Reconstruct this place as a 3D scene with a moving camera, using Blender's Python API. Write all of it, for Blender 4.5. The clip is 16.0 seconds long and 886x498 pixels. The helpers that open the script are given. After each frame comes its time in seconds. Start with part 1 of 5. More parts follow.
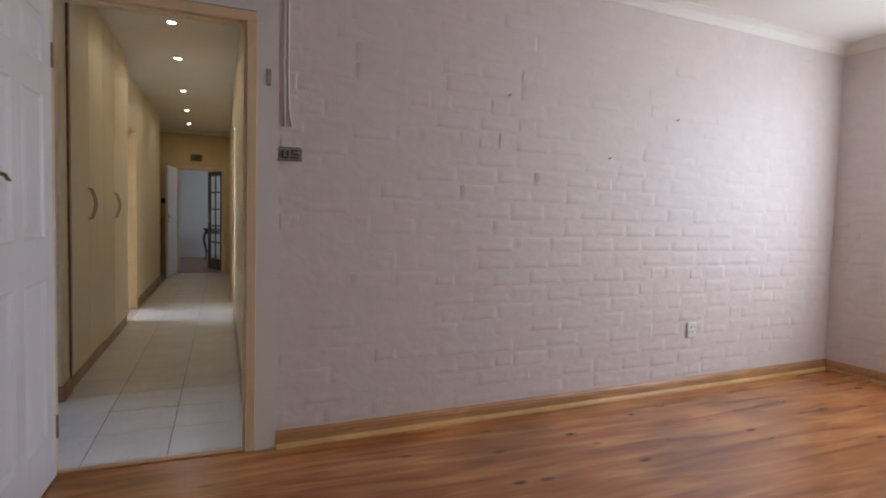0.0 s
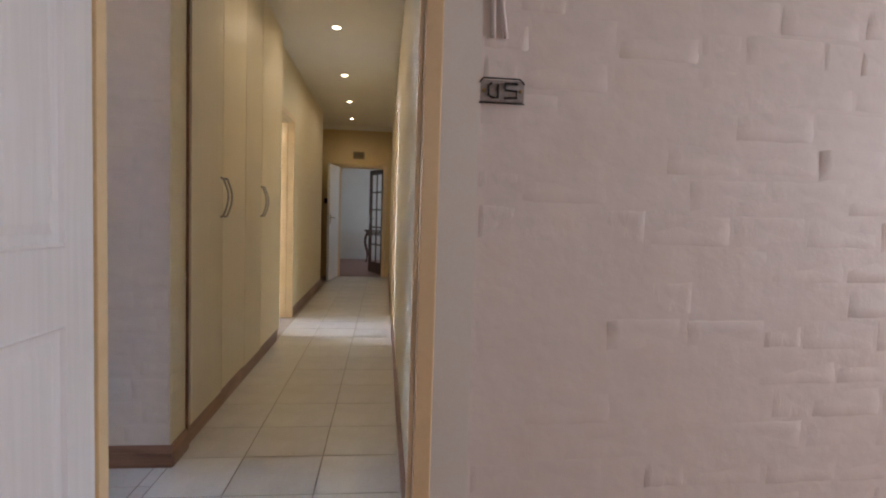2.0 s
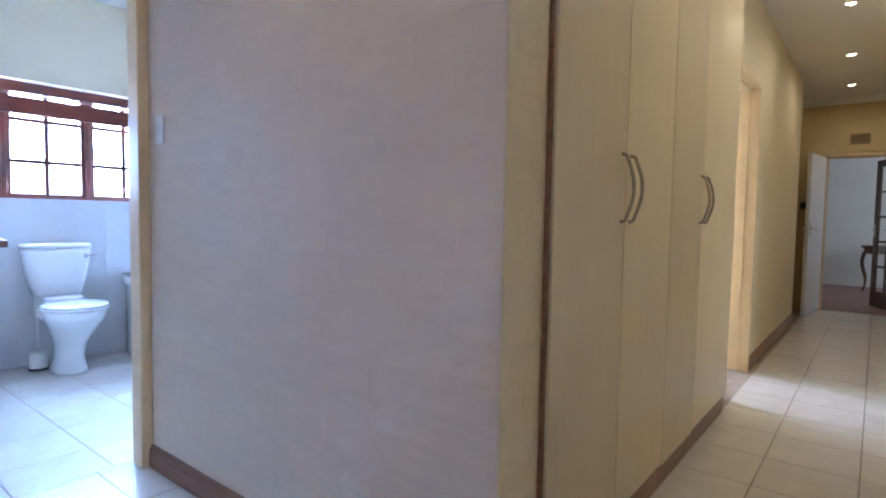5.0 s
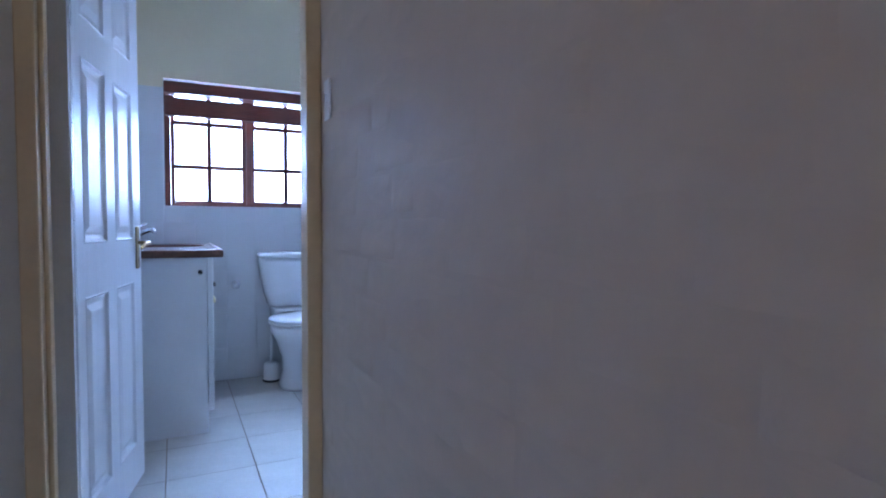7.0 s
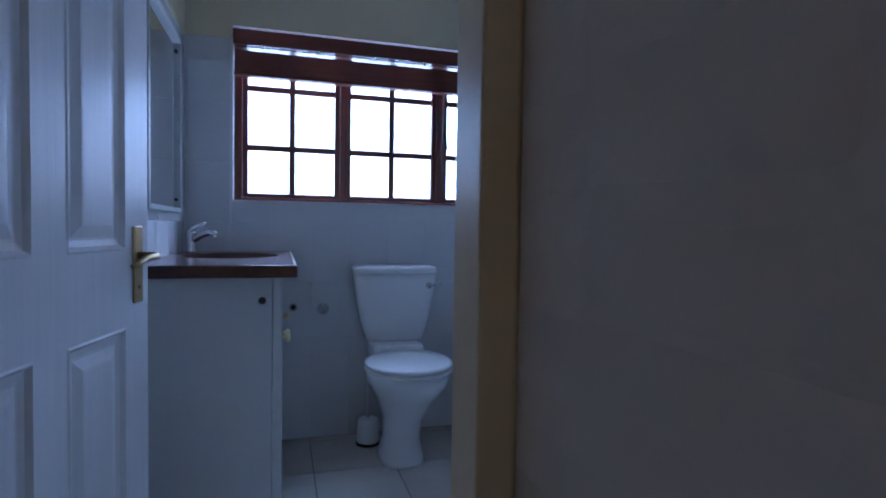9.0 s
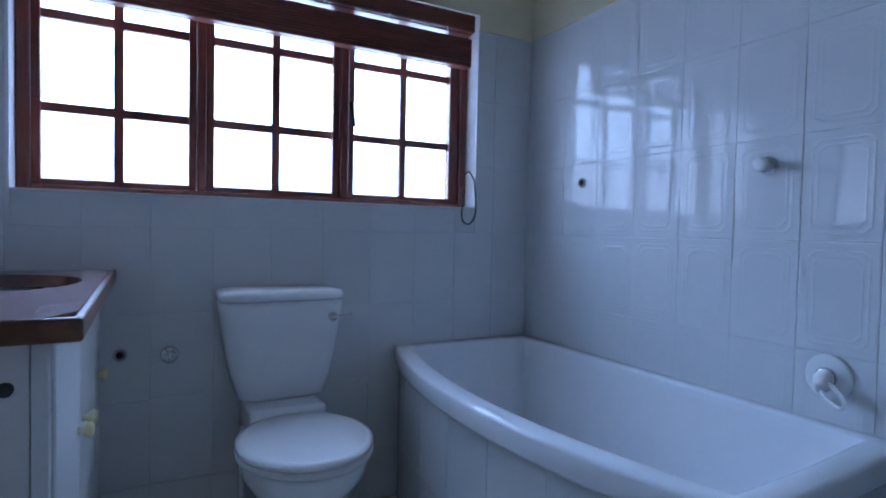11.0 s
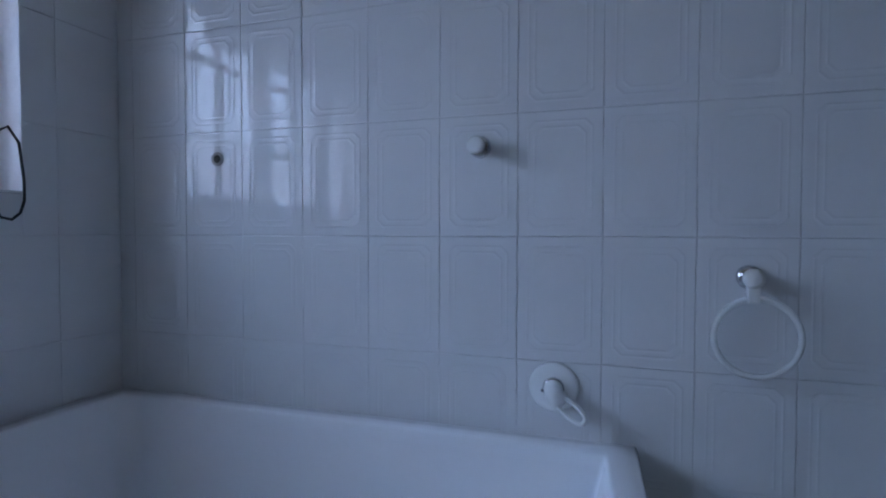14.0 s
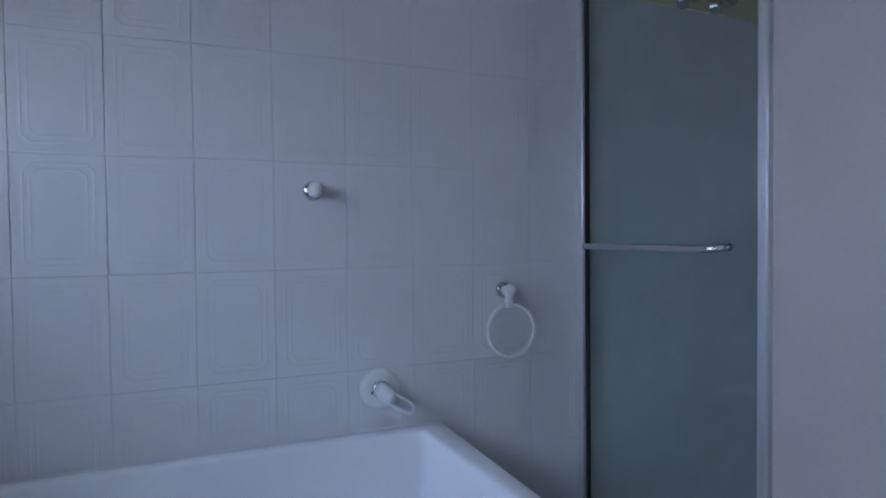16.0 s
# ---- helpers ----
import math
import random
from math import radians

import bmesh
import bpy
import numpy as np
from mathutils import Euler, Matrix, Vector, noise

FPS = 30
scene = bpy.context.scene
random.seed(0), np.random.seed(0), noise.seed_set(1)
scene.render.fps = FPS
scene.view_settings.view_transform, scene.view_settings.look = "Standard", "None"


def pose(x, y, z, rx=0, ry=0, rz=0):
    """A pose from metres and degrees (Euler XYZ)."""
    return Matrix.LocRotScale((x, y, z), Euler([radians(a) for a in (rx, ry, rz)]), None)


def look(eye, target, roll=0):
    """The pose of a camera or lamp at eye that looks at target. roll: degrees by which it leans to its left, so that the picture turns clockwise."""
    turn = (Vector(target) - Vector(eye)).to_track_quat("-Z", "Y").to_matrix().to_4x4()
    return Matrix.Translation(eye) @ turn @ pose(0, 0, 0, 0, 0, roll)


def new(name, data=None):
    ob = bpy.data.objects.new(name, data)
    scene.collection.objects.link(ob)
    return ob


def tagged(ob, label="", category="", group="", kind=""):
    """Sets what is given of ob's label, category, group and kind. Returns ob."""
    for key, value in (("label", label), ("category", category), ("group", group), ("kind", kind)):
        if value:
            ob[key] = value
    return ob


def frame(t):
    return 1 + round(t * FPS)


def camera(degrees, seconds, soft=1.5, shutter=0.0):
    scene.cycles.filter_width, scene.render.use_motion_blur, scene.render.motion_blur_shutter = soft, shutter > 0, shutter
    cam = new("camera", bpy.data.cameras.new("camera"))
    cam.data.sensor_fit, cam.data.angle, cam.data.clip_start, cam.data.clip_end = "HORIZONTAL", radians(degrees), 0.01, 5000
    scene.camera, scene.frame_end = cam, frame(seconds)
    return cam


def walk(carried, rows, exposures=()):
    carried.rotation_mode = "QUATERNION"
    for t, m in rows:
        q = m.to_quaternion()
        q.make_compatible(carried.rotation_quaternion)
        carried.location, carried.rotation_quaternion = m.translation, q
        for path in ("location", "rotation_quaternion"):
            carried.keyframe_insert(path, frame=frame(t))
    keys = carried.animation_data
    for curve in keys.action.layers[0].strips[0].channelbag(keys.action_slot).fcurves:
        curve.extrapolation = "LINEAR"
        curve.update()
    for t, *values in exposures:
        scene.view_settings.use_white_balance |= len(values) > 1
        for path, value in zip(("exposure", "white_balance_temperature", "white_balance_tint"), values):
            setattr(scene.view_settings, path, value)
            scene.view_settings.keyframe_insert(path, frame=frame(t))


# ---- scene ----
cam = camera(77.7, 16.0, 2.0)
PATH = [
    (0, (-0.104, -2.78, 1.162), (0.64, -0.928, 1.047), 1.5),
    (0.5, (-0.102, -2.505, 1.16), (0.484, -0.597, 1.042), 1.5),
    (1, (-0.079, -2.139, 1.153), (0.362, -0.192, 1.033), 1.6),
    (1.5, (-0.096, -1.772, 1.143), (0.213, 0.201, 1.021), 1.7),
    (2, (-0.09, -1.396, 1.129), (0.126, 0.589, 1.009), 1.8),
    (2.5, (-0.057, -1.04, 1.096), (-0.011, 0.955, 0.974), 1.5),
    (3, (-0.031, -0.732, 1.072), (-0.266, 1.251, 0.952), 1.2),
    (3.5, (-0.042, -0.477, 1.068), (-0.584, 1.445, 0.95), 1.1),
    (4, (-0.091, -0.28, 1.062), (-0.927, 1.533, 0.953), 0.9),
    (4.5, (-0.18, -0.163, 1.073), (-1.247, 1.526, 0.967), 0.9),
    (5, (-0.336, 0.004, 1.088), (-1.573, 1.572, 0.976), 1.0),
    (5.2, (-0.397, 0.071, 1.1), (-1.683, 1.599, 0.987), 1.0),
    (7.3, (-1.181, 0.696, 1.055), (-3.023, 1.47, 0.964), 0.4),
    (7.5, (-1.312, 0.724, 1.055), (-3.177, 1.439, 0.96), 0.5),
    (8, (-1.612, 0.785, 1.044), (-3.525, 1.361, 0.967), 0.6),
    (8.2, (-1.728, 0.795, 1.045), (-3.649, 1.344, 0.964), 0.7),
    (10.3, (-2.755, 0.894, 1.085), (-4.639, 1.56, 1.01), 1.4),
    (10.5, (-2.805, 0.941, 1.1), (-4.675, 1.647, 1.013), 1.3),
    (11, (-2.955, 0.944, 1.073), (-4.714, 1.893, 1.007), 1.2),
    (11.5, (-3.092, 0.999, 1.07), (-4.727, 2.149, 1.001), 1.0),
    (12, (-3.217, 1.008, 1.064), (-4.655, 2.396, 0.997), 1.0),
    (12.5, (-3.274, 1.116, 1.056), (-4.588, 2.622, 0.992), 0.8),
    (13, (-3.338, 1.177, 1.068), (-4.461, 2.832, 1.015), 0.7),
    (13.5, (-3.419, 1.227, 1.079), (-4.33, 3.006, 1.007), 0.1),
    (14, (-3.557, 1.208, 1.076), (-4.177, 3.108, 1.013), 0.1),
    (14.5, (-3.73, 1.158, 1.08), (-4.003, 3.139, 1.041), 0.1),
    (15, (-3.862, 1.106, 1.104), (-3.784, 3.104, 1.055), -0.2),
    (15.5, (-4.01, 1.047, 1.129), (-3.56, 2.995, 1.074), -0.4),
    (16, (-4.077, 0.97, 1.149), (-3.361, 2.837, 1.102), -0.6),
]
EXPO = [(0.0, -0.25, 6050, 13), (0.6, -0.05, 6200, 14), (1.5, 0.1, 6350, 14), (3.0, 0.22, 6400, 16), (4.0, 0.55, 5850, 13), (4.6, 0.55, 5750, 13), (5.2, 0.2, 5850, 12), (7.5, -1.35, 5600, 13),
        (8.2, -2.15, 5650, 13), (10.5, -2.3, 6000, 11), (11.0, -2.15, 6050, 11), (12.0, -2.1, 6300, 12), (13.5, -2.45, 6700, 13), (14.5, -2.52, 7100, 13), (16.0, -2.38, 7500, 14)]
walk(cam, [(t, look(eye, target, roll)) for t, eye, target, roll in PATH], EXPO)

# ---------------------------------------------------------------- world and lights
world = bpy.data.worlds.new("sky")
scene.world = world
world.use_nodes = True
wn, wl = world.node_tree.nodes, world.node_tree.links
sky = wn.new("ShaderNodeTexSky")
sky.sky_type, sky.sun_disc = "NISHITA", False
sky.sun_elevation, sky.sun_rotation = radians(50), radians(200)
wl.new(sky.outputs[0], wn["Background"].inputs[0])
wn["Background"].inputs[1].default_value = 0.12


def lamp(name, kind, m, energy, colour, **more):
    data = bpy.data.lights.new(name, kind)
    data.energy, data.color = energy, colour
    for key, value in more.items():
        if key == "size":
            data.shape, data.size, data.size_y = "RECTANGLE", value[0], value[1]
        elif key == "radius":
            data.shadow_soft_size = value
        elif key == "angle":
            data.angle = value
        elif key == "spot":
            data.spot_size, data.spot_blend = radians(value), 1.0
    ob = new(name, data)
    ob.matrix_world = m
    return ob


lamp("sun", "SUN", look((0.5, 6, 9), (0, 0, 0)), 3.0, (1.0, 0.95, 0.88), angle=radians(0.5))
# daylight standing in the window openings
lamp("bedroom_daylight", "AREA", look((4.57, -1.55, 1.6), (0.0, -1.3, 1.1)), 68, (0.9, 0.94, 1.0), size=(1.9, 1.4))
lamp("bathroom_daylight", "AREA", look((-5.62, 1.39, 2.05), (-3.8, 1.39, 0.3)), 370, (0.27, 0.53, 1.0), size=(2.2, 1.2))
lamp("frosted_window_daylight", "AREA", look((-5.15, 1.39, 1.57), (-4.0, 1.39, 1.4)), 62, (0.37, 0.58, 1.0), size=(1.5, 0.7))
lamp("side_room_daylight", "AREA", look((-3.1, 4.9, 1.6), (-0.6, 4.1, 0.0)), 15, (0.72, 0.86, 1.0), size=(1.2, 1.2))
lamp("side_room_daylight", "AREA", look((2.45, 4.4, 1.6), (-0.5, 4.2, 0.1)), 14, (0.76, 0.88, 1.0), size=(1.2, 1.2))
lamp("far_room_daylight", "AREA", look((1.95, 10.6, 1.6), (-1.0, 11.2, 0.9)), 26, (0.74, 0.87, 1.0), size=(1.4, 1.3))
LIGHT_Y = [2.17, 3.3, 4.88, 6.33, 7.7]


def light_x(y):
    """The row of downlights runs slightly askew."""
    return -0.42 - 0.029 * y


# First entry: an unseen passage downlight, added to brighten the passage wall.
ROW_AND_ADDED_LIGHTS = [(-1.5, 0.5)] + [(light_x(ly), ly) for ly in LIGHT_Y]
for lx, ly in ROW_AND_ADDED_LIGHTS:
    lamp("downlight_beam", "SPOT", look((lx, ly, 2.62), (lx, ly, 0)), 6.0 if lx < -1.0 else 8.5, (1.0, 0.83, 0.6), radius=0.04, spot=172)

# ---------------------------------------------------------------- materials


def material(name, colour, rough=0.6, metal=0.0, vary=0.12, scale=6.0, fine=90.0, bump=0.15, dist=0.004, tint=None, wear=None,
             random_shift=0.0, coat=0.0, spec=0.5):
    m = bpy.data.materials.new(name)
    m.use_nodes = True
    nt = m.node_tree
    b = nt.nodes["Principled BSDF"]
    b.inputs["Roughness"].default_value, b.inputs["Metallic"].default_value = rough, metal
    b.inputs["Coat Weight"].default_value = coat
    b.inputs["Specular IOR Level"].default_value = spec
    co = nt.nodes.new("ShaderNodeTexCoord")
    large = nt.nodes.new("ShaderNodeTexNoise")
    large.inputs["Scale"].default_value, large.inputs["Detail"].default_value = scale, 5
    small = nt.nodes.new("ShaderNodeTexNoise")
    small.inputs["Scale"].default_value, small.inputs["Detail"].default_value = fine, 3
    for n in (large, small):
        nt.links.new(co.outputs["Object"], n.inputs["Vector"])
    ramp = nt.nodes.new("ShaderNodeValToRGB")
    c2 = tint or tuple(c * (1 - vary * 1.6) for c in colour)
    ramp.color_ramp.elements[0].color, ramp.color_ramp.elements[1].color = (*c2, 1), (*colour, 1)
    ramp.color_ramp.elements[0].position, ramp.color_ramp.elements[1].position = 0.25, 0.68
    mixf = nt.nodes.new("ShaderNodeMath")
    mixf.operation = "MULTIPLY_ADD"
    mixf.inputs[1].default_value = 0.35
    nt.links.new(small.outputs["Fac"], mixf.inputs[0])
    sc = nt.nodes.new("ShaderNodeMath")
    sc.operation = "MULTIPLY"
    sc.inputs[1].default_value = 0.65
    nt.links.new(large.outputs["Fac"], sc.inputs[0])
    nt.links.new(sc.outputs[0], mixf.inputs[2])
    nt.links.new(mixf.outputs[0], ramp.inputs[0])
    out = ramp.outputs[0]
    if random_shift:
        info = nt.nodes.new("ShaderNodeObjectInfo")
        hsv = nt.nodes.new("ShaderNodeHueSaturation")
        mp = nt.nodes.new("ShaderNodeMapRange")
        mp.inputs["To Min"].default_value, mp.inputs["To Max"].default_value = 1 - random_shift, 1 + random_shift
        nt.links.new(info.outputs["Random"], mp.inputs["Value"])
        nt.links.new(mp.outputs[0], hsv.inputs["Value"])
        nt.links.new(out, hsv.inputs["Color"])
        out = hsv.outputs[0]
    nt.links.new(out, b.inputs["Base Color"])
    if bump:
        bp = nt.nodes.new("ShaderNodeBump")
        bp.inputs["Strength"].default_value, bp.inputs["Distance"].default_value = bump, dist
        nt.links.new(mixf.outputs[0], bp.inputs["Height"])
        nt.links.new(bp.outputs[0], b.inputs["Normal"])
    return m


def glowing(name, colour, strength):
    m = bpy.data.materials.new(name)
    m.use_nodes = True
    b = m.node_tree.nodes["Principled BSDF"]
    b.inputs["Base Color"].default_value = (*colour, 1)
    b.inputs["Emission Color"].default_value = (*colour, 1)
    b.inputs["Emission Strength"].default_value = strength
    return m


def glass(name, colour, rough=0.0):
    m = bpy.data.materials.new(name)
    m.use_nodes = True
    b = m.node_tree.nodes["Principled BSDF"]
    b.inputs["Base Color"].default_value = (*colour, 1)
    b.inputs["Transmission Weight"].default_value = 1.0
    b.inputs["Roughness"].default_value = rough
    b.inputs["IOR"].default_value = 1.45
    return m


def wood(name, c1, c2, c3, along="X", rough=0.35, length=3.0, width=26.0, knots=False, bump=0.08, coat=0.0, broad_by=(0.75, 1.15)):
    """Wood with grain streaks along one axis, and dark knots where they are asked for."""
    m = bpy.data.materials.new(name)
    m.use_nodes = True
    nt = m.node_tree
    b = nt.nodes["Principled BSDF"]
    b.inputs["Roughness"].default_value = rough
    b.inputs["Coat Weight"].default_value = coat
    b.inputs["Coat Roughness"].default_value = 0.25
    co = nt.nodes.new("ShaderNodeTexCoord")
    mp = nt.nodes.new("ShaderNodeMapping")
    s = {"X": (length, width, width), "Y": (width, length, width), "Z": (width, width, length)}[along]
    mp.inputs["Scale"].default_value = s
    nt.links.new(co.outputs["Object"], mp.inputs["Vector"])
    n = nt.nodes.new("ShaderNodeTexNoise")
    n.inputs["Scale"].default_value, n.inputs["Detail"].default_value, n.inputs["Distortion"].default_value = 1.0, 6, 0.8
    nt.links.new(mp.outputs[0], n.inputs["Vector"])
    r = nt.nodes.new("ShaderNodeValToRGB")
    r.color_ramp.elements[0].color, r.color_ramp.elements[1].color = (*c1, 1), (*c3, 1)
    r.color_ramp.elements[0].position, r.color_ramp.elements[1].position = 0.28, 0.72
    r.color_ramp.elements.new(0.5).color = (*c2, 1)
    nt.links.new(n.outputs["Fac"], r.inputs[0])
    out = r.outputs[0]
    broad = nt.nodes.new("ShaderNodeTexNoise")
    broad.inputs["Scale"].default_value = 1.6
    nt.links.new(co.outputs["Object"], broad.inputs["Vector"])
    rr = nt.nodes.new("ShaderNodeMapRange")
    rr.inputs["From Min"].default_value, rr.inputs["From Max"].default_value = 0.3, 0.7
    rr.inputs["To Min"].default_value, rr.inputs["To Max"].default_value = broad_by
    nt.links.new(broad.outputs["Fac"], rr.inputs["Value"])
    info = nt.nodes.new("ShaderNodeObjectInfo")
    ri = nt.nodes.new("ShaderNodeMapRange")
    ri.inputs["To Min"].default_value, ri.inputs["To Max"].default_value = 0.9, 1.1
    nt.links.new(info.outputs["Random"], ri.inputs["Value"])
    mul = nt.nodes.new("ShaderNodeMath")
    mul.operation = "MULTIPLY"
    nt.links.new(rr.outputs[0], mul.inputs[0])
    nt.links.new(ri.outputs[0], mul.inputs[1])
    hsv = nt.nodes.new("ShaderNodeHueSaturation")
    nt.links.new(mul.outputs[0], hsv.inputs["Value"])
    nt.links.new(out, hsv.inputs["Color"])
    out = hsv.outputs[0]
    if knots:
        v = nt.nodes.new("ShaderNodeTexVoronoi")
        v.inputs["Scale"].default_value = 1.0
        m2 = nt.nodes.new("ShaderNodeMapping")
        m2.inputs["Scale"].default_value = {"X": (2.6, 6.5, 1), "Y": (6.5, 2.6, 1), "Z": (6, 6, 2)}[along]
        nt.links.new(co.outputs["Object"], m2.inputs["Vector"])
        nt.links.new(m2.outputs[0], v.inputs["Vector"])
        kr = nt.nodes.new("ShaderNodeValToRGB")
        kr.color_ramp.elements[0].color, kr.color_ramp.elements[1].color = (0.18, 0.12, 0.1, 1), (1, 1, 1, 1)
        kr.color_ramp.elements[0].position, kr.color_ramp.elements[1].position = 0.045, 0.13
        nt.links.new(v.outputs["Distance"], kr.inputs[0])
        mx = nt.nodes.new("ShaderNodeMix")
        mx.data_type, mx.blend_type = "RGBA", "MULTIPLY"
        mx.inputs["Factor"].default_value = 1.0
        nt.links.new(out, mx.inputs["A"])
        nt.links.new(kr.outputs[0], mx.inputs["B"])
        out = mx.outputs["Result"]
    nt.links.new(out, b.inputs["Base Color"])
    bp = nt.nodes.new("ShaderNodeBump")
    bp.inputs["Strength"].default_value, bp.inputs["Distance"].default_value = bump, 0.002
    nt.links.new(n.outputs["Fac"], bp.inputs["Height"])
    nt.links.new(bp.outputs[0], b.inputs["Normal"])
    return m


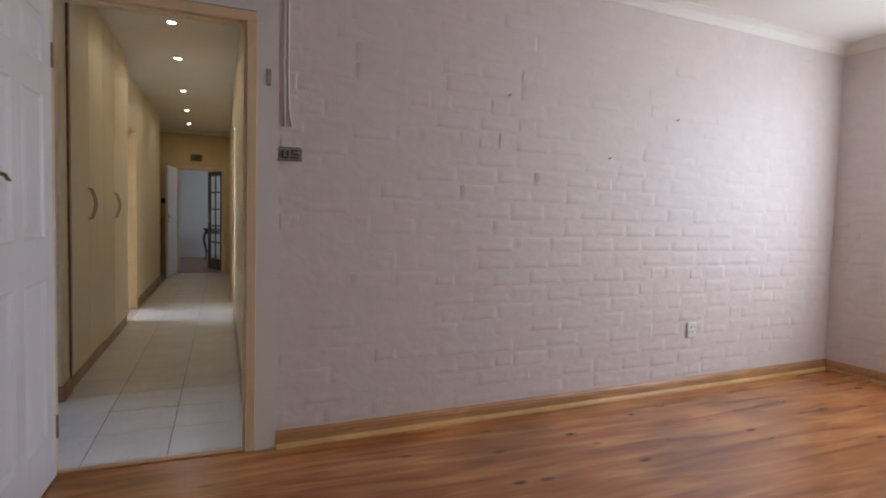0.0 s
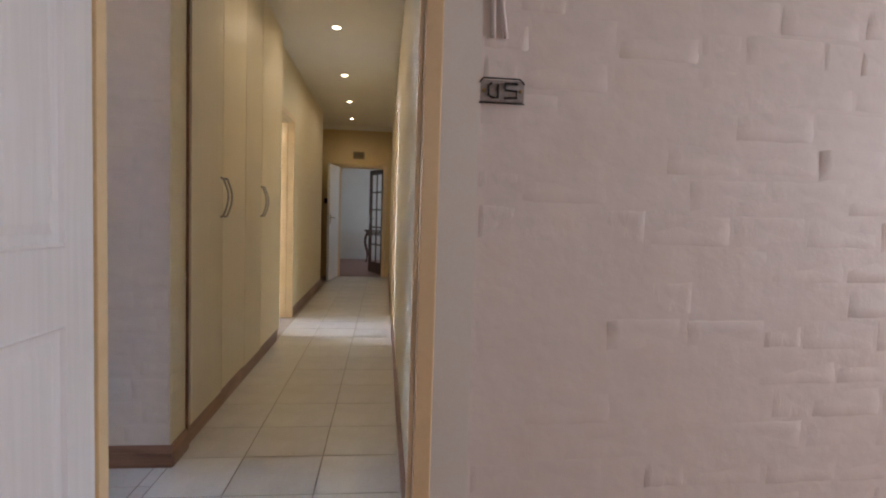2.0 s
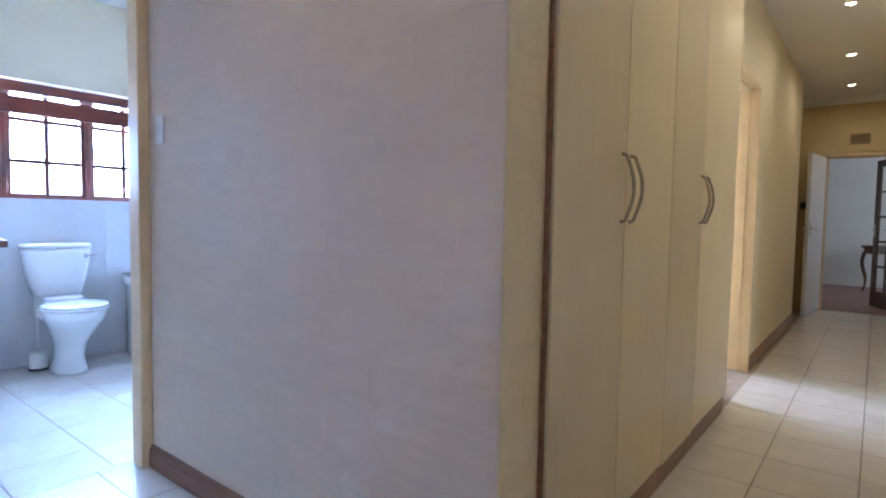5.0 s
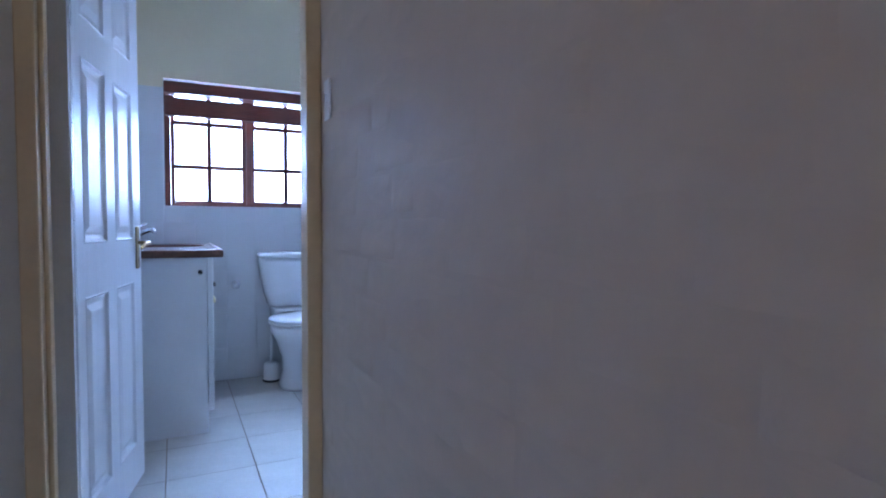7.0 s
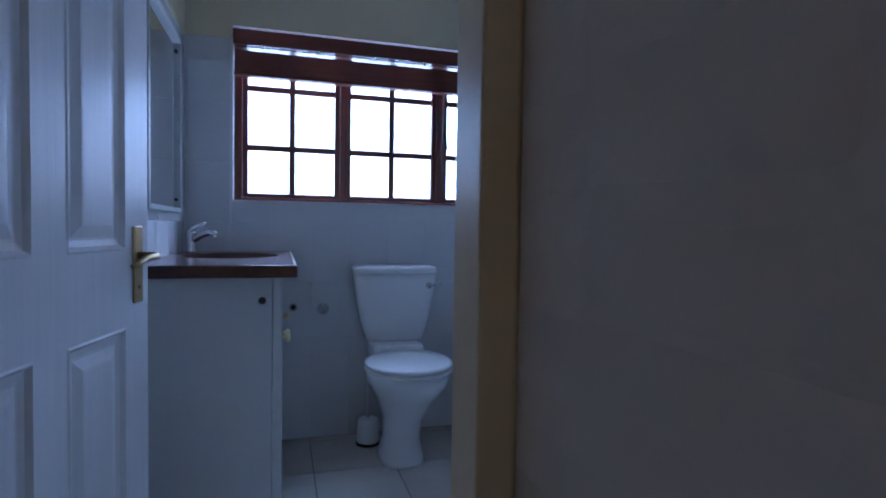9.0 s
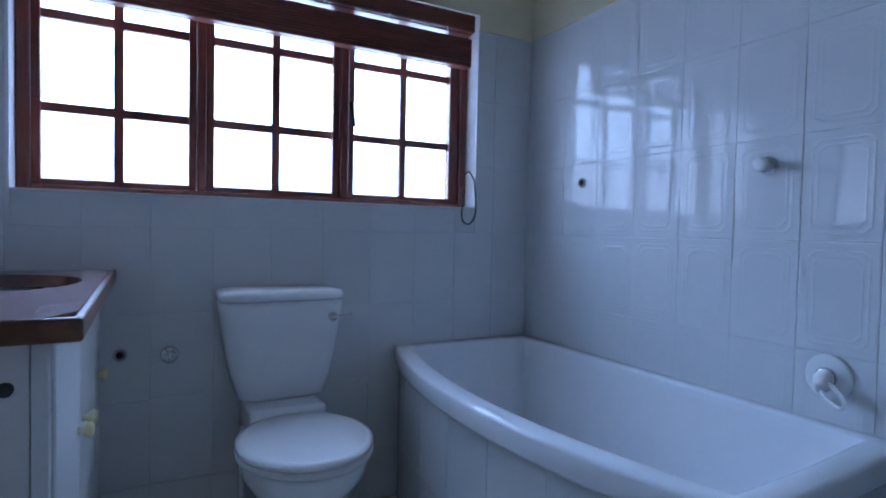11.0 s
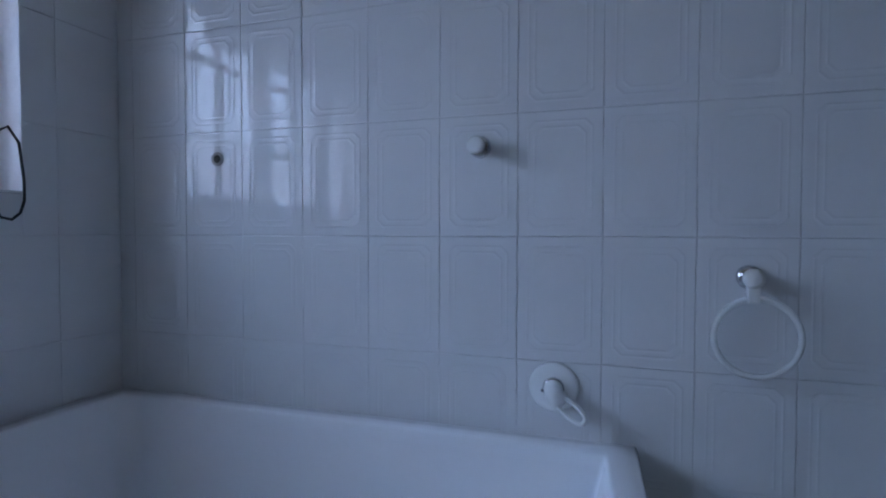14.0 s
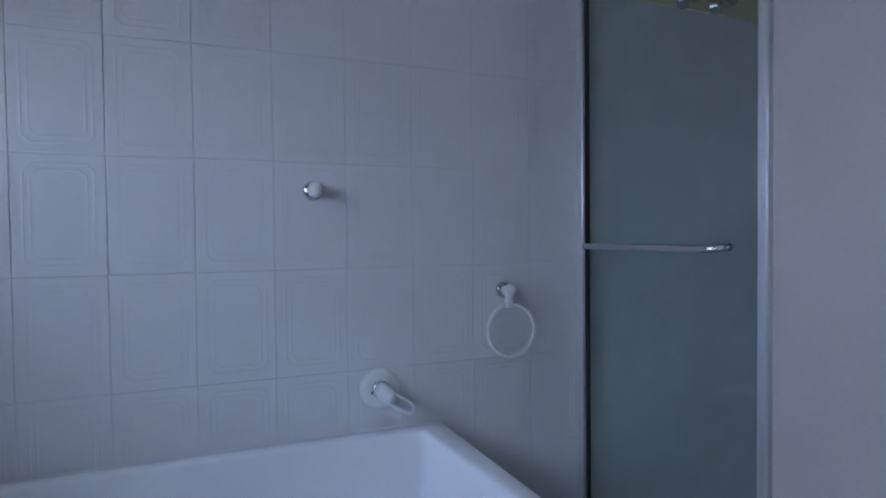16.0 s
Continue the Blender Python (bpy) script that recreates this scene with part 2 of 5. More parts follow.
M = {
    "brick_white": material("painted_brick_white", (0.76, 0.69, 0.655), 0.55, vary=0.07, scale=6, fine=16, bump=0.45, dist=0.014, random_shift=0.01),
    "brick_beige": material("painted_brick_beige", (0.79, 0.675, 0.56), 0.55, vary=0.07, scale=6, fine=16, bump=0.45, dist=0.014, random_shift=0.01),
    "brick_cream": material("painted_brick_cream", (0.82, 0.72, 0.51), 0.5, vary=0.06, scale=11, fine=60, bump=0.4, dist=0.006),
    "paint_cream": material("cream_wall_paint", (0.82, 0.72, 0.51), 0.5, vary=0.06, scale=3, fine=120, bump=0.15, dist=0.002),
    "paint_ochre": material("ochre_wall_paint", (0.74, 0.56, 0.29), 0.5, vary=0.08, scale=3, fine=120, bump=0.15, dist=0.002),
    "plaster_beige": material("beige_grey_plaster", (0.5, 0.44, 0.42), 0.35, vary=0.08, scale=3, fine=120, bump=0.1, dist=0.002),
    "paint_white": material("white_wall_paint", (0.78, 0.75, 0.7), 0.6, vary=0.06, scale=3, fine=120, bump=0.12, dist=0.002),
    "ceiling": material("ceiling_paint", (0.87, 0.84, 0.77), 0.7, vary=0.05, scale=2, fine=60, bump=0.08, dist=0.002),
    "frame_cream": material("cream_gloss_frame", (0.79, 0.6, 0.36), 0.32, vary=0.08, scale=7, fine=60, bump=0.08, dist=0.002),
    "door_white": wood("white_painted_door", (0.7, 0.7, 0.72), (0.73, 0.73, 0.75), (0.76, 0.76, 0.78), "Z", 0.3, 2.0, 60, bump=0.25, broad_by=(0.95, 1.03)),
    "cupboard": wood("cream_laminate", (0.75, 0.65, 0.46), (0.77, 0.67, 0.48), (0.79, 0.69, 0.5), "Z", 0.4, 1.5, 40, bump=0.04, broad_by=(0.96, 1.03)),
    "dark_edge": wood("dark_wood_edge", (0.05, 0.022, 0.012), (0.09, 0.04, 0.02), (0.14, 0.065, 0.035), "Z", 0.4),
    "skirting": wood("brown_skirting", (0.18, 0.085, 0.045), (0.27, 0.135, 0.075), (0.35, 0.18, 0.1), "X", 0.35),
    "skirting_y": wood("brown_skirting_along", (0.18, 0.085, 0.045), (0.27, 0.135, 0.075), (0.35, 0.18, 0.1), "Y", 0.35),
    "oak": wood("light_oak_skirting", (0.38, 0.19, 0.075), (0.48, 0.26, 0.11), (0.58, 0.34, 0.16), "X", 0.4),
    "quarter": wood("pale_quarter_round", (0.6, 0.36, 0.12), (0.7, 0.44, 0.17), (0.78, 0.52, 0.22), "X", 0.35),
    "laminate": wood("orange_laminate", (0.24, 0.075, 0.018), (0.46, 0.17, 0.043), (0.64, 0.29, 0.09), "X", 0.27, 1.4, 13, knots=True, coat=0.35, broad_by=(0.62, 1.18)),
    "floor_tile": material("cream_floor_tile", (0.75, 0.71, 0.64), 0.24, vary=0.12, scale=7, fine=70, bump=0.12, dist=0.002, random_shift=0.04),
    "grout": material("brown_grout", (0.38, 0.31, 0.24), 0.9, vary=0.2, scale=12, fine=160, bump=0.2),
    "grout_white": material("white_grout", (0.76, 0.76, 0.76), 0.85, vary=0.1, scale=12, fine=160, bump=0.1),
    "wall_tile": material("glazed_wall_tile", (0.72, 0.72, 0.72), 0.03, vary=0.03, scale=7, fine=22, bump=0.12, dist=0.003, random_shift=0.015, spec=0.36),
    "ceramic": material("white_ceramic", (0.86, 0.86, 0.86), 0.08, vary=0.015, scale=3, fine=30, bump=0.0),
    "acrylic": material("white_acrylic", (0.86, 0.86, 0.87), 0.16, vary=0.02, scale=3, fine=40, bump=0.02, dist=0.001),
    "plastic": material("white_plastic", (0.8, 0.8, 0.78), 0.35, vary=0.03, scale=8, fine=80, bump=0.02),
    "plastic_cream": material("ivory_plastic", (0.8, 0.7, 0.4), 0.3, vary=0.05, scale=20, fine=120, bump=0.03),
    "chrome": material("chrome", (0.75, 0.76, 0.78), 0.12, 1.0, vary=0.05, scale=20, fine=200, bump=0.02, dist=0.0005),
    "brass": material("dull_brass", (0.42, 0.3, 0.14), 0.35, 1.0, vary=0.2, scale=25, fine=180, bump=0.06, dist=0.0005),
    "nickel": material("brushed_nickel", (0.5, 0.46, 0.4), 0.3, 1.0, vary=0.1, scale=25, fine=180, bump=0.04, dist=0.0005),
    "window_wood": wood("red_brown_window_wood", (0.1, 0.022, 0.015), (0.16, 0.038, 0.024), (0.22, 0.06, 0.038), "Z", 0.3),
    "blind_wood": wood("red_brown_blind_slat", (0.1, 0.022, 0.015), (0.15, 0.035, 0.022), (0.2, 0.05, 0.03), "Y", 0.3),
    "counter": material("brown_stone_laminate", (0.26, 0.17, 0.17), 0.14, vary=0.4, scale=30, fine=220, bump=0.05, dist=0.001, tint=(0.11, 0.06, 0.06)),
    "counter_edge": wood("brown_counter_edge", (0.07, 0.025, 0.015), (0.12, 0.045, 0.025), (0.17, 0.07, 0.04), "X", 0.3),
    "vanity": material("white_melamine", (0.74, 0.74, 0.73), 0.35, vary=0.04, scale=4, fine=60, bump=0.04),
    # Dark parts, and the shade inside the vent and pipe holes as colour.
    "dark": material("dark_parts_and_hole_shade", (0.02, 0.018, 0.018), 0.9, vary=0.3, scale=20, fine=90, bump=0.1),
    # Black parts, and shade painted into small holes and the shower edge.
    "black": material("black_parts_and_shade", (0.02, 0.02, 0.02), 0.6, vary=0.2, scale=20, fine=90, bump=0.05),
    "mirror": material("mirror_silver", (0.9, 0.92, 0.92), 0.02, 1.0, vary=0.0, bump=0.0),
    "frame_grey": material("grey_mirror_frame", (0.5, 0.52, 0.52), 0.3, vary=0.1, scale=20, fine=120, bump=0.03),
    "alu": material("white_aluminium", (0.6, 0.62, 0.63), 0.3, 0.6, vary=0.05, scale=20, fine=150, bump=0.02),
    "clear": glass("clear_glass", (1, 1, 1)),
    "green_glass": glass("green_shower_glass", (0.8, 0.93, 0.9), 0.02),
    "daylight": glowing("bright_daylight", (0.62, 0.72, 1.0), 40.0),
    "bulb": glowing("lit_bulb", (1.0, 0.85, 0.55), 30.0),
    "carpet": material("pinkish_brown_floor", (0.3, 0.16, 0.13), 0.5, vary=0.2, scale=8, fine=80, bump=0.1),
    "vent": material("tan_vent", (0.42, 0.3, 0.17), 0.6, vary=0.15, scale=20, fine=120, bump=0.1),
    "fill": material("grey_filler", (0.46, 0.42, 0.4), 0.8, vary=0.4, scale=40, fine=200, bump=0.3),
}

# ---------------------------------------------------------------- mesh helpers


def add_box(bm, lo, hi, bevel=0.0, seg=1):
    r = bmesh.ops.create_cube(bm, size=1.0)
    vs = r["verts"]
    for v in vs:
        v.co = Vector([lo[i] + (v.co[i] + 0.5) * (hi[i] - lo[i]) for i in range(3)])
    if bevel:
        es = list({e for v in vs for e in v.link_edges})
        bmesh.ops.bevel(bm, geom=es, offset=bevel, segments=seg, profile=0.6, affect="EDGES")
    return bm


def box(lo, hi, bevel=0.0, seg=1):
    return add_box(bmesh.new(), lo, hi, bevel, seg)


def mesh_from(name, bm, mat, smooth=False):
    me = bpy.data.meshes.new(name)
    bmesh.ops.recalc_face_normals(bm, faces=bm.faces)
    bm.to_mesh(me)
    bm.free()
    me.materials.append(mat)
    if smooth:
        for p in me.polygons:
            p.use_smooth = True
    return me


def part(name, bm, mat, parent, label="", smooth=False):
    ob = new(name, mesh_from(name, bm, mat, smooth))
    ob.parent = parent
    if label:
        ob["label"] = label
    return ob


def thing(name, at, label, category, group="", kind=""):
    ob = new(name)
    ob.matrix_world = at
    bpy.context.view_layer.update()
    return tagged(ob, label, category, group, kind)


def solid(name, bm, mat, label, category, kind="", smooth=False):
    return tagged(new(name, mesh_from(name, bm, mat, smooth)), label, category, "", kind)


def structure(name, boxes, mat, label, category):
    bm = bmesh.new()
    for lo, hi in boxes:
        add_box(bm, lo, hi)
    return solid(name, bm, mat, label, category, "structure")


def loft(rings, cap_lo=True, cap_hi=True, closed=True, bm=None):
    """Rings of equally many points, joined in order."""
    bm = bm or bmesh.new()
    vr = [[bm.verts.new(p) for p in ring] for ring in rings]
    n = len(vr[0])
    for a, b in zip(vr, vr[1:]):
        for i in range(n if closed else n - 1):
            bm.faces.new((a[i], a[(i + 1) % n], b[(i + 1) % n], b[i]))
    if cap_lo:
        bm.faces.new(list(reversed(vr[0])))
    if cap_hi:
        bm.faces.new(vr[-1])
    return bm


def lathe(profile, n=20, axis="Z", at=(0, 0, 0), bm=None):
    """A turned shape: profile rows are (radius, height) along the axis."""
    rings = []
    for r, h in profile:
        ring = []
        for i in range(n):
            a = 2 * math.pi * i / n
            c, s = r * math.cos(a), r * math.sin(a)
            p = {"Z": (c, s, h), "X": (h, c, s), "Y": (c, h, s)}[axis]
            ring.append(Vector(p) + Vector(at))
        rings.append(ring)
    return loft(rings, bm=bm)


def tube(points, r, n=8, bm=None, closed=False):
    """A round bar along points."""
    pts = [Vector(p) for p in points]
    rings = []
    m = len(pts)
    ref = None
    for i, p in enumerate(pts):
        a = pts[(i - 1) % m] if closed or i else p
        b = pts[(i + 1) % m] if closed or i < m - 1 else p
        d = (b - a).normalized()
        if ref is None:
            ref = d.orthogonal().normalized()
        u = (ref - d * ref.dot(d)).normalized()
        ref = u
        w = d.cross(u)
        rr = r(i / (m - 1)) if callable(r) else r
        rings.append([p + (u * math.cos(2 * math.pi * k / n) + w * math.sin(2 * math.pi * k / n)) * rr for k in range(n)])
    if closed:
        rings.append(rings[0])
        bm = bm or bmesh.new()
        vr = [[bm.verts.new(p) for p in ring] for ring in rings[:-1]]
        vr.append(vr[0])
        for a, b in zip(vr, vr[1:]):
            for i in range(n):
                bm.faces.new((a[i], a[(i + 1) % n], b[(i + 1) % n], b[i]))
        return bm
    return loft(rings, bm=bm)


def relief_cell(bm, x0, x1, z0, z1, y, rows, cut=0.0):
    """Nested frames in the plane y: rows are (inset, depth towards -y)."""
    def ring(ins, d):
        a, b, c, e = x0 + ins, x1 - ins, z0 + ins, z1 - ins
        k = cut if ins > 0 else 0.0
        if cut:
            k = max(k, 0.0005)
            return [(a + k, y - d, c), (b - k, y - d, c), (b, y - d, c + k), (b, y - d, e - k), (b - k, y - d, e), (a + k, y - d, e), (a, y - d, e - k), (a, y - d, c + k)]
        return [(a, y - d, c), (b, y - d, c), (b, y - d, e), (a, y - d, e)]
    loft([ring(i, d) for i, d in rows], cap_lo=False, cap_hi=True, bm=bm)


# ---------------------------------------------------------------- large structure
XW, YT, XG, YV = -4.97, 2.46, -3.03, 0.38     # bathroom: window wall, tiled wall, shower line, vanity wall
YP, CH, BH = 1.06, 2.65, 2.6                 # passage wall face, ceiling heights
XB = 4.5                                       # bedroom: window wall, along the skewed brick wall
SKEW = Matrix.Translation((0.142, 0, 0)) @ Matrix.Rotation(radians(2.5), 4, "Z") @ Matrix.Translation((-0.142, 0, 0))
XL, XR, YE = -1.05, 0.02, 8.45                # corridor: left, right and end wall faces

structure("floor_1", [((-2.3, -4.7, -0.12), (4.95, 0.03, 0.0)), ((0.16, 0.03, -0.12), (4.75, 0.3, 0.0))], M["laminate"], "orange wood laminate floor with dark knots", "floor")
floor = structure("floor_2", [((-5.1, 0.0555, -0.14), (-2.86, 2.6, -0.006)), ((-2.86, 0.03, -0.14), (0.15, 1.3, -0.006)), ((-1.2, 1.3, -0.14), (0.15, 8.6, -0.006))],
                  M["grout"], "cream ceramic floor tiles with brown grout", "floor")
structure("floor_3", [((-3.2, 8.6, -0.12), (2.1, 12.4, -0.002))], M["carpet"], "dark pinkish brown polished floor", "floor")
structure("floor_4", [((-3.3, 3.5, -0.12), (-1.2, 6.1, -0.002)), ((0.15, 3.3, -0.12), (2.7, 5.7, -0.002)), ((-2.4, 7.2, -0.12), (-1.2, 8.6, -0.002)),
                      ((-3.0, 1.5, -0.12), (-2.1, 2.6, -0.002))], M["floor_tile"], "cream floor of the side rooms", "floor")

structure("wall_bedroom_door", [((-5.2, 0.0, 0), (-0.84, 0.055, 2.75)), ((0.05, 0.0, 0), (0.1415, 0.055, 2.75)), ((-0.84, 0.0, 2.1), (0.05, 0.055, 2.75))],
          M["brick_white"], "white painted wall round the bedroom doorway", "wall")
wall_bed = structure("wall_bedroom_brick", [((0.142, 0.0, 0), (XB + 0.15, 0.055, 2.75))], M["brick_white"], "white painted brick wall with uneven courses", "wall")
structure("trim_plaster", [((0.04, -0.012, 0.0), (0.142, -0.0005, BH)), ((-0.98, -0.012, 0.0), (-0.835, -0.0005, BH)), ((-0.835, -0.012, 2.1), (0.04, -0.0005, BH))],
          M["paint_white"], "smooth white plaster band round the doorway", "trim")
wall_right = structure("wall_bedroom_right", [((XB, -0.7, 0), (XB + 0.15, 0.0, 2.7)), ((XB, -5.0, 0), (XB + 0.15, -2.7, 2.7)), ((XB, -2.7, 0), (XB + 0.15, -0.7, 0.85)), ((XB, -2.7, 2.35), (XB + 0.15, -0.7, 2.7))],
                       M["brick_white"], "white painted brick wall with a window opening", "wall")
structure("wall_bedroom_left", [((-2.3, -4.7, 0), (-2.2, 0.0, 2.7))], M["paint_white"], "plain white plaster wall", "wall")
structure("wall_bedroom_back", [((-2.2, -4.7, 0), (4.95, -4.6, 2.7))], M["paint_white"], "plain white plaster wall", "wall")
structure("ceiling_bedroom", [((-2.3, -4.7, BH), (4.95, 0.0, BH + 0.1)), ((0.16, 0.0, BH), (4.75, 0.3, BH + 0.1))], M["ceiling"], "plain white bedroom ceiling", "ceiling")

wall_pass = structure("wall_passage", [((-2.7405, YP, 0), (-0.997, 1.2, CH)), ((-2.776, 1.107, 0), (-2.7405, 1.197, CH))], M["brick_beige"], "beige painted brick wall beside the passage", "wall")
wall_pier = structure("wall_passage_end", [((-0.9965, YP + 0.002, 0), (-0.994, 1.2, CH)), ((-1.13, 1.201, 0), (-0.994, 1.245, CH))], M["brick_cream"], "cream painted brick pier beside the cupboards", "wall")
wall_left = structure("wall_corridor_left", [((-1.2, 3.48, 0), (XL, 3.7, CH)), ((-1.2, 3.7, 2.1), (XL, 4.57, CH)), ((-1.2, 4.57, 0), (XL, 7.25, CH))],
                      M["brick_cream"], "cream painted brick corridor wall with a doorway", "wall")
wall_rgt = structure("wall_corridor_right", [((XR + 0.03, 0.0555, 0), (0.15, 0.07, CH)), ((XR, 0.07, 0), (0.15, 3.8, CH)), ((XR, 3.8, 2.1), (0.15, 4.71, CH)), ((XR, 4.71, 0), (0.15, YE, CH))],
                     M["brick_cream"], "cream painted corridor wall with a doorway", "wall")
structure("wall_corridor_end", [((-2.5, YE, 0), (-0.92, YE + 0.12, CH)), ((-0.06, YE, 0), (0.2, YE + 0.12, CH)), ((-0.92, YE, 1.98), (-0.06, YE + 0.12, CH))],
          M["paint_ochre"], "ochre yellow wall above the far doorway", "wall")
structure("wall_recess", [((-2.5, 7.1, 0), (-1.2, 7.25, CH)), ((-2.5, 7.25, 0), (-2.4, YE, CH))], M["paint_ochre"], "ochre yellow walls of a dark recess", "wall")
structure("wall_far_room", [((-3.2, 12.3, 0), (2.1, 12.4, CH)), ((-3.2, 8.57, 0), (-3.1, 12.3, CH)), ((2.0, 8.57, 0), (2.1, 9.9, CH)), ((2.0, 11.3, 0), (2.1, 12.3, CH)),
                            ((2.0, 9.9, 0), (2.1, 11.3, 0.9)), ((2.0, 9.9, 2.2), (2.1, 11.3, CH)), ((0.2, 8.57, 0), (2.0, 8.67, CH)), ((-3.1, 8.57, 0), (-2.5, 8.67, CH))],
          M["paint_white"], "pale grey walls of the far room", "wall")
structure("wall_side_room_left", [((-3.3, 3.5, 0), (-3.2, 4.3, CH)), ((-3.3, 5.5, 0), (-3.2, 6.1, CH)), ((-3.3, 4.3, 0), (-3.2, 5.5, 0.9)), ((-3.3, 4.3, 2.2), (-3.2, 5.5, CH)),
                                  ((-3.2, 3.5, 0), (-1.2, 3.6, CH)), ((-3.2, 6.0, 0), (-1.2, 6.1, CH))], M["paint_cream"], "plain cream walls of a side room", "wall")
structure("wall_side_room_right", [((2.6, 3.3, 0), (2.7, 3.8, CH)), ((2.6, 5.0, 0), (2.7, 5.7, CH)), ((2.6, 3.8, 0), (2.7, 5.0, 0.9)), ((2.6, 3.8, 2.2), (2.7, 5.0, CH)),
                                   ((0.15, 3.3, 0), (2.6, 3.4, CH)), ((0.15, 5.6, 0), (2.6, 5.7, CH))], M["paint_cream"], "plain cream walls of a side room", "wall")
structure("ceiling_corridor", [((-5.25, 0.0555, CH), (2.8, 12.45, CH + 0.1))], M["ceiling"], "plain white ceiling with downlights", "ceiling")

wall_win = structure("wall_bathroom_window", [((-5.2, 0.0555, 0), (XW - 0.0025, 0.591, CH)), ((-5.2, 2.183, 0), (XW - 0.0025, 2.6, CH)), ((-5.2, 0.591, 0), (XW - 0.0025, 2.183, 1.168)),
                                              ((-5.2, 0.591, 1.985), (XW - 0.0025, 2.183, CH))], M["grout_white"], "white bathroom wall round the window", "wall")
wall_tiled = structure("wall_bathroom_tiled", [((XW - 0.0025, YT + 0.0025, 0), (-2.1, 2.6, CH))], M["grout_white"], "white glazed tiled bathroom wall", "wall")
wall_van = structure("wall_bathroom_vanity", [((XW - 0.0025, 0.0555, 0), (-2.88, YV - 0.0025, CH))], M["grout_white"], "white tiled wall behind the vanity", "wall")
structure("wall_bathroom_door", [((-2.88, 0.0555, 0), (-2.78, 0.28, CH)), ((-2.88, 1.1, 0), (-2.78, 1.2, CH)), ((-2.88, 0.28, 2.1), (-2.78, 1.1, CH)), ((-2.87, 1.2, 0), (-2.74, 1.5, CH))],
          M["paint_white"], "white wall round the bathroom doorway", "wall")
structure("wall_shower_side", [((XG + 0.0005, 1.5, 0), (-2.1, 1.79, CH)), ((-2.2, 1.79, 0), (-2.1, YT, CH))], M["plaster_beige"], "smooth beige grey shower side wall", "wall")
structure("trim_upper_wall", [((XW - 0.0025, 0.38, 1.925), (XW + 0.004, 0.591, CH)), ((XW - 0.0025, 2.183, 1.925), (XW + 0.004, YT, CH)), ((XW - 0.0025, 0.591, 1.985), (XW + 0.004, 2.183, CH)),
                              ((XW + 0.004, YT - 0.004, 1.925), (-2.2, YT + 0.0025, CH)), ((XW + 0.004, YV - 0.0025, 1.925), (-2.88, YV + 0.004, CH))],
          M["paint_cream"], "cream painted wall above the tiles", "wall")
structure("trim_reveal", [((-5.2, 0.583, 1.16), (XW - 0.001, 0.5905, 1.985)), ((-5.2, 2.1835, 1.16), (XW - 0.001, 2.191, 1.985)), ((-5.2, 0.591, 1.1685), (XW + 0.004, 2.183, 1.174))],
          M["ceramic"], "white glossy window reveal", "trim")
structure("backdrop", [((-6.6, -4.0, 0.8), (-6.55, 7.0, 6.5))], M["daylight"], "bright daylight behind the frosted window", "backdrop")
structure("ground", [((-300, -300, -0.5), (300, 300, -0.3))], M["grout"], "bare ground outside the house", "ground")


def cornice(name, a, b, inward, z, mat, m=None):
    """A cove moulding along a wall top."""
    a, b, n = Vector(a), Vector(b), Vector(inward)
    prof = [(0.0, -0.075), (0.008, -0.075), (0.014, -0.055), (0.032, -0.026), (0.058, -0.012), (0.075, -0.008), (0.075, 0.0), (0.0, 0.0)]
    rings = [[p + n * u + Vector((0, 0, z + w)) for u, w in prof] for p in (a, b)]
    ob = solid(name, loft(rings), mat, "white plaster cove moulding", "cornice", "structure")
    if m:
        ob.matrix_world = m


cornice("trim_cornice_1", (0.142, -0.001, 0), (XB, -0.001, 0), (0, -1, 0), BH - 0.001, M["ceiling"], SKEW)
cornice("trim_cornice_2", (XB - 0.001, -4.6, 0), (XB - 0.001, 0, 0), (-1, 0, 0), BH - 0.001, M["ceiling"], SKEW)
cornice("trim_cornice_4", (-2.2, -0.001, 0), (0.142, -0.001, 0), (0, -1, 0), BH - 0.001, M["ceiling"])
cornice("trim_cornice_3", (-2.5, YE - 0.001, 0), (XR, YE - 0.001, 0), (0, -1, 0), CH - 0.001, M["ceiling"])


def skirting(name, a, b, inward, mat, label, h=0.095, d=0.016):
    a, b, n = Vector(a), Vector(b), Vector(inward)
    prof = [(0, 0), (d, 0), (d, h * 0.68), (d * 0.8, h * 0.72), (d * 0.85, h * 0.8), (d * 0.45, h * 0.93), (d * 0.3, h), (0, h)]
    rings = [[p + n * u + Vector((0, 0, w)) for u, w in prof] for p in (a, b)]
    return solid(name, loft(rings), mat, label, "baseboard", "structure")


sk1 = skirting("baseboard_1", (0.143, -0.001, 0), (XB - 0.016, -0.001, 0), (0, -1, 0), M["oak"], "light oak skirting on the bedroom wall", 0.085)
sk2 = skirting("baseboard_2", (XB - 0.001, -4.6, 0), (XB - 0.001, 0, 0), (-1, 0, 0), M["oak"], "light oak skirting on the bedroom wall", 0.085)
skirting("baseboard_3", (-2.77, YP - 0.001, 0), (-0.98, YP - 0.001, 0), (0, -1, 0), M["skirting"], "dark brown wooden skirting")
skirting("baseboard_4", (-0.993, YP - 0.001, 0), (-0.993, 1.245, 0), (1, 0, 0), M["skirting_y"], "dark brown wooden skirting")
skirting("baseboard_5", (XR - 0.001, 0.075, 0), (XR - 0.001, 3.8, 0), (-1, 0, 0), M["skirting_y"], "dark brown wooden skirting")
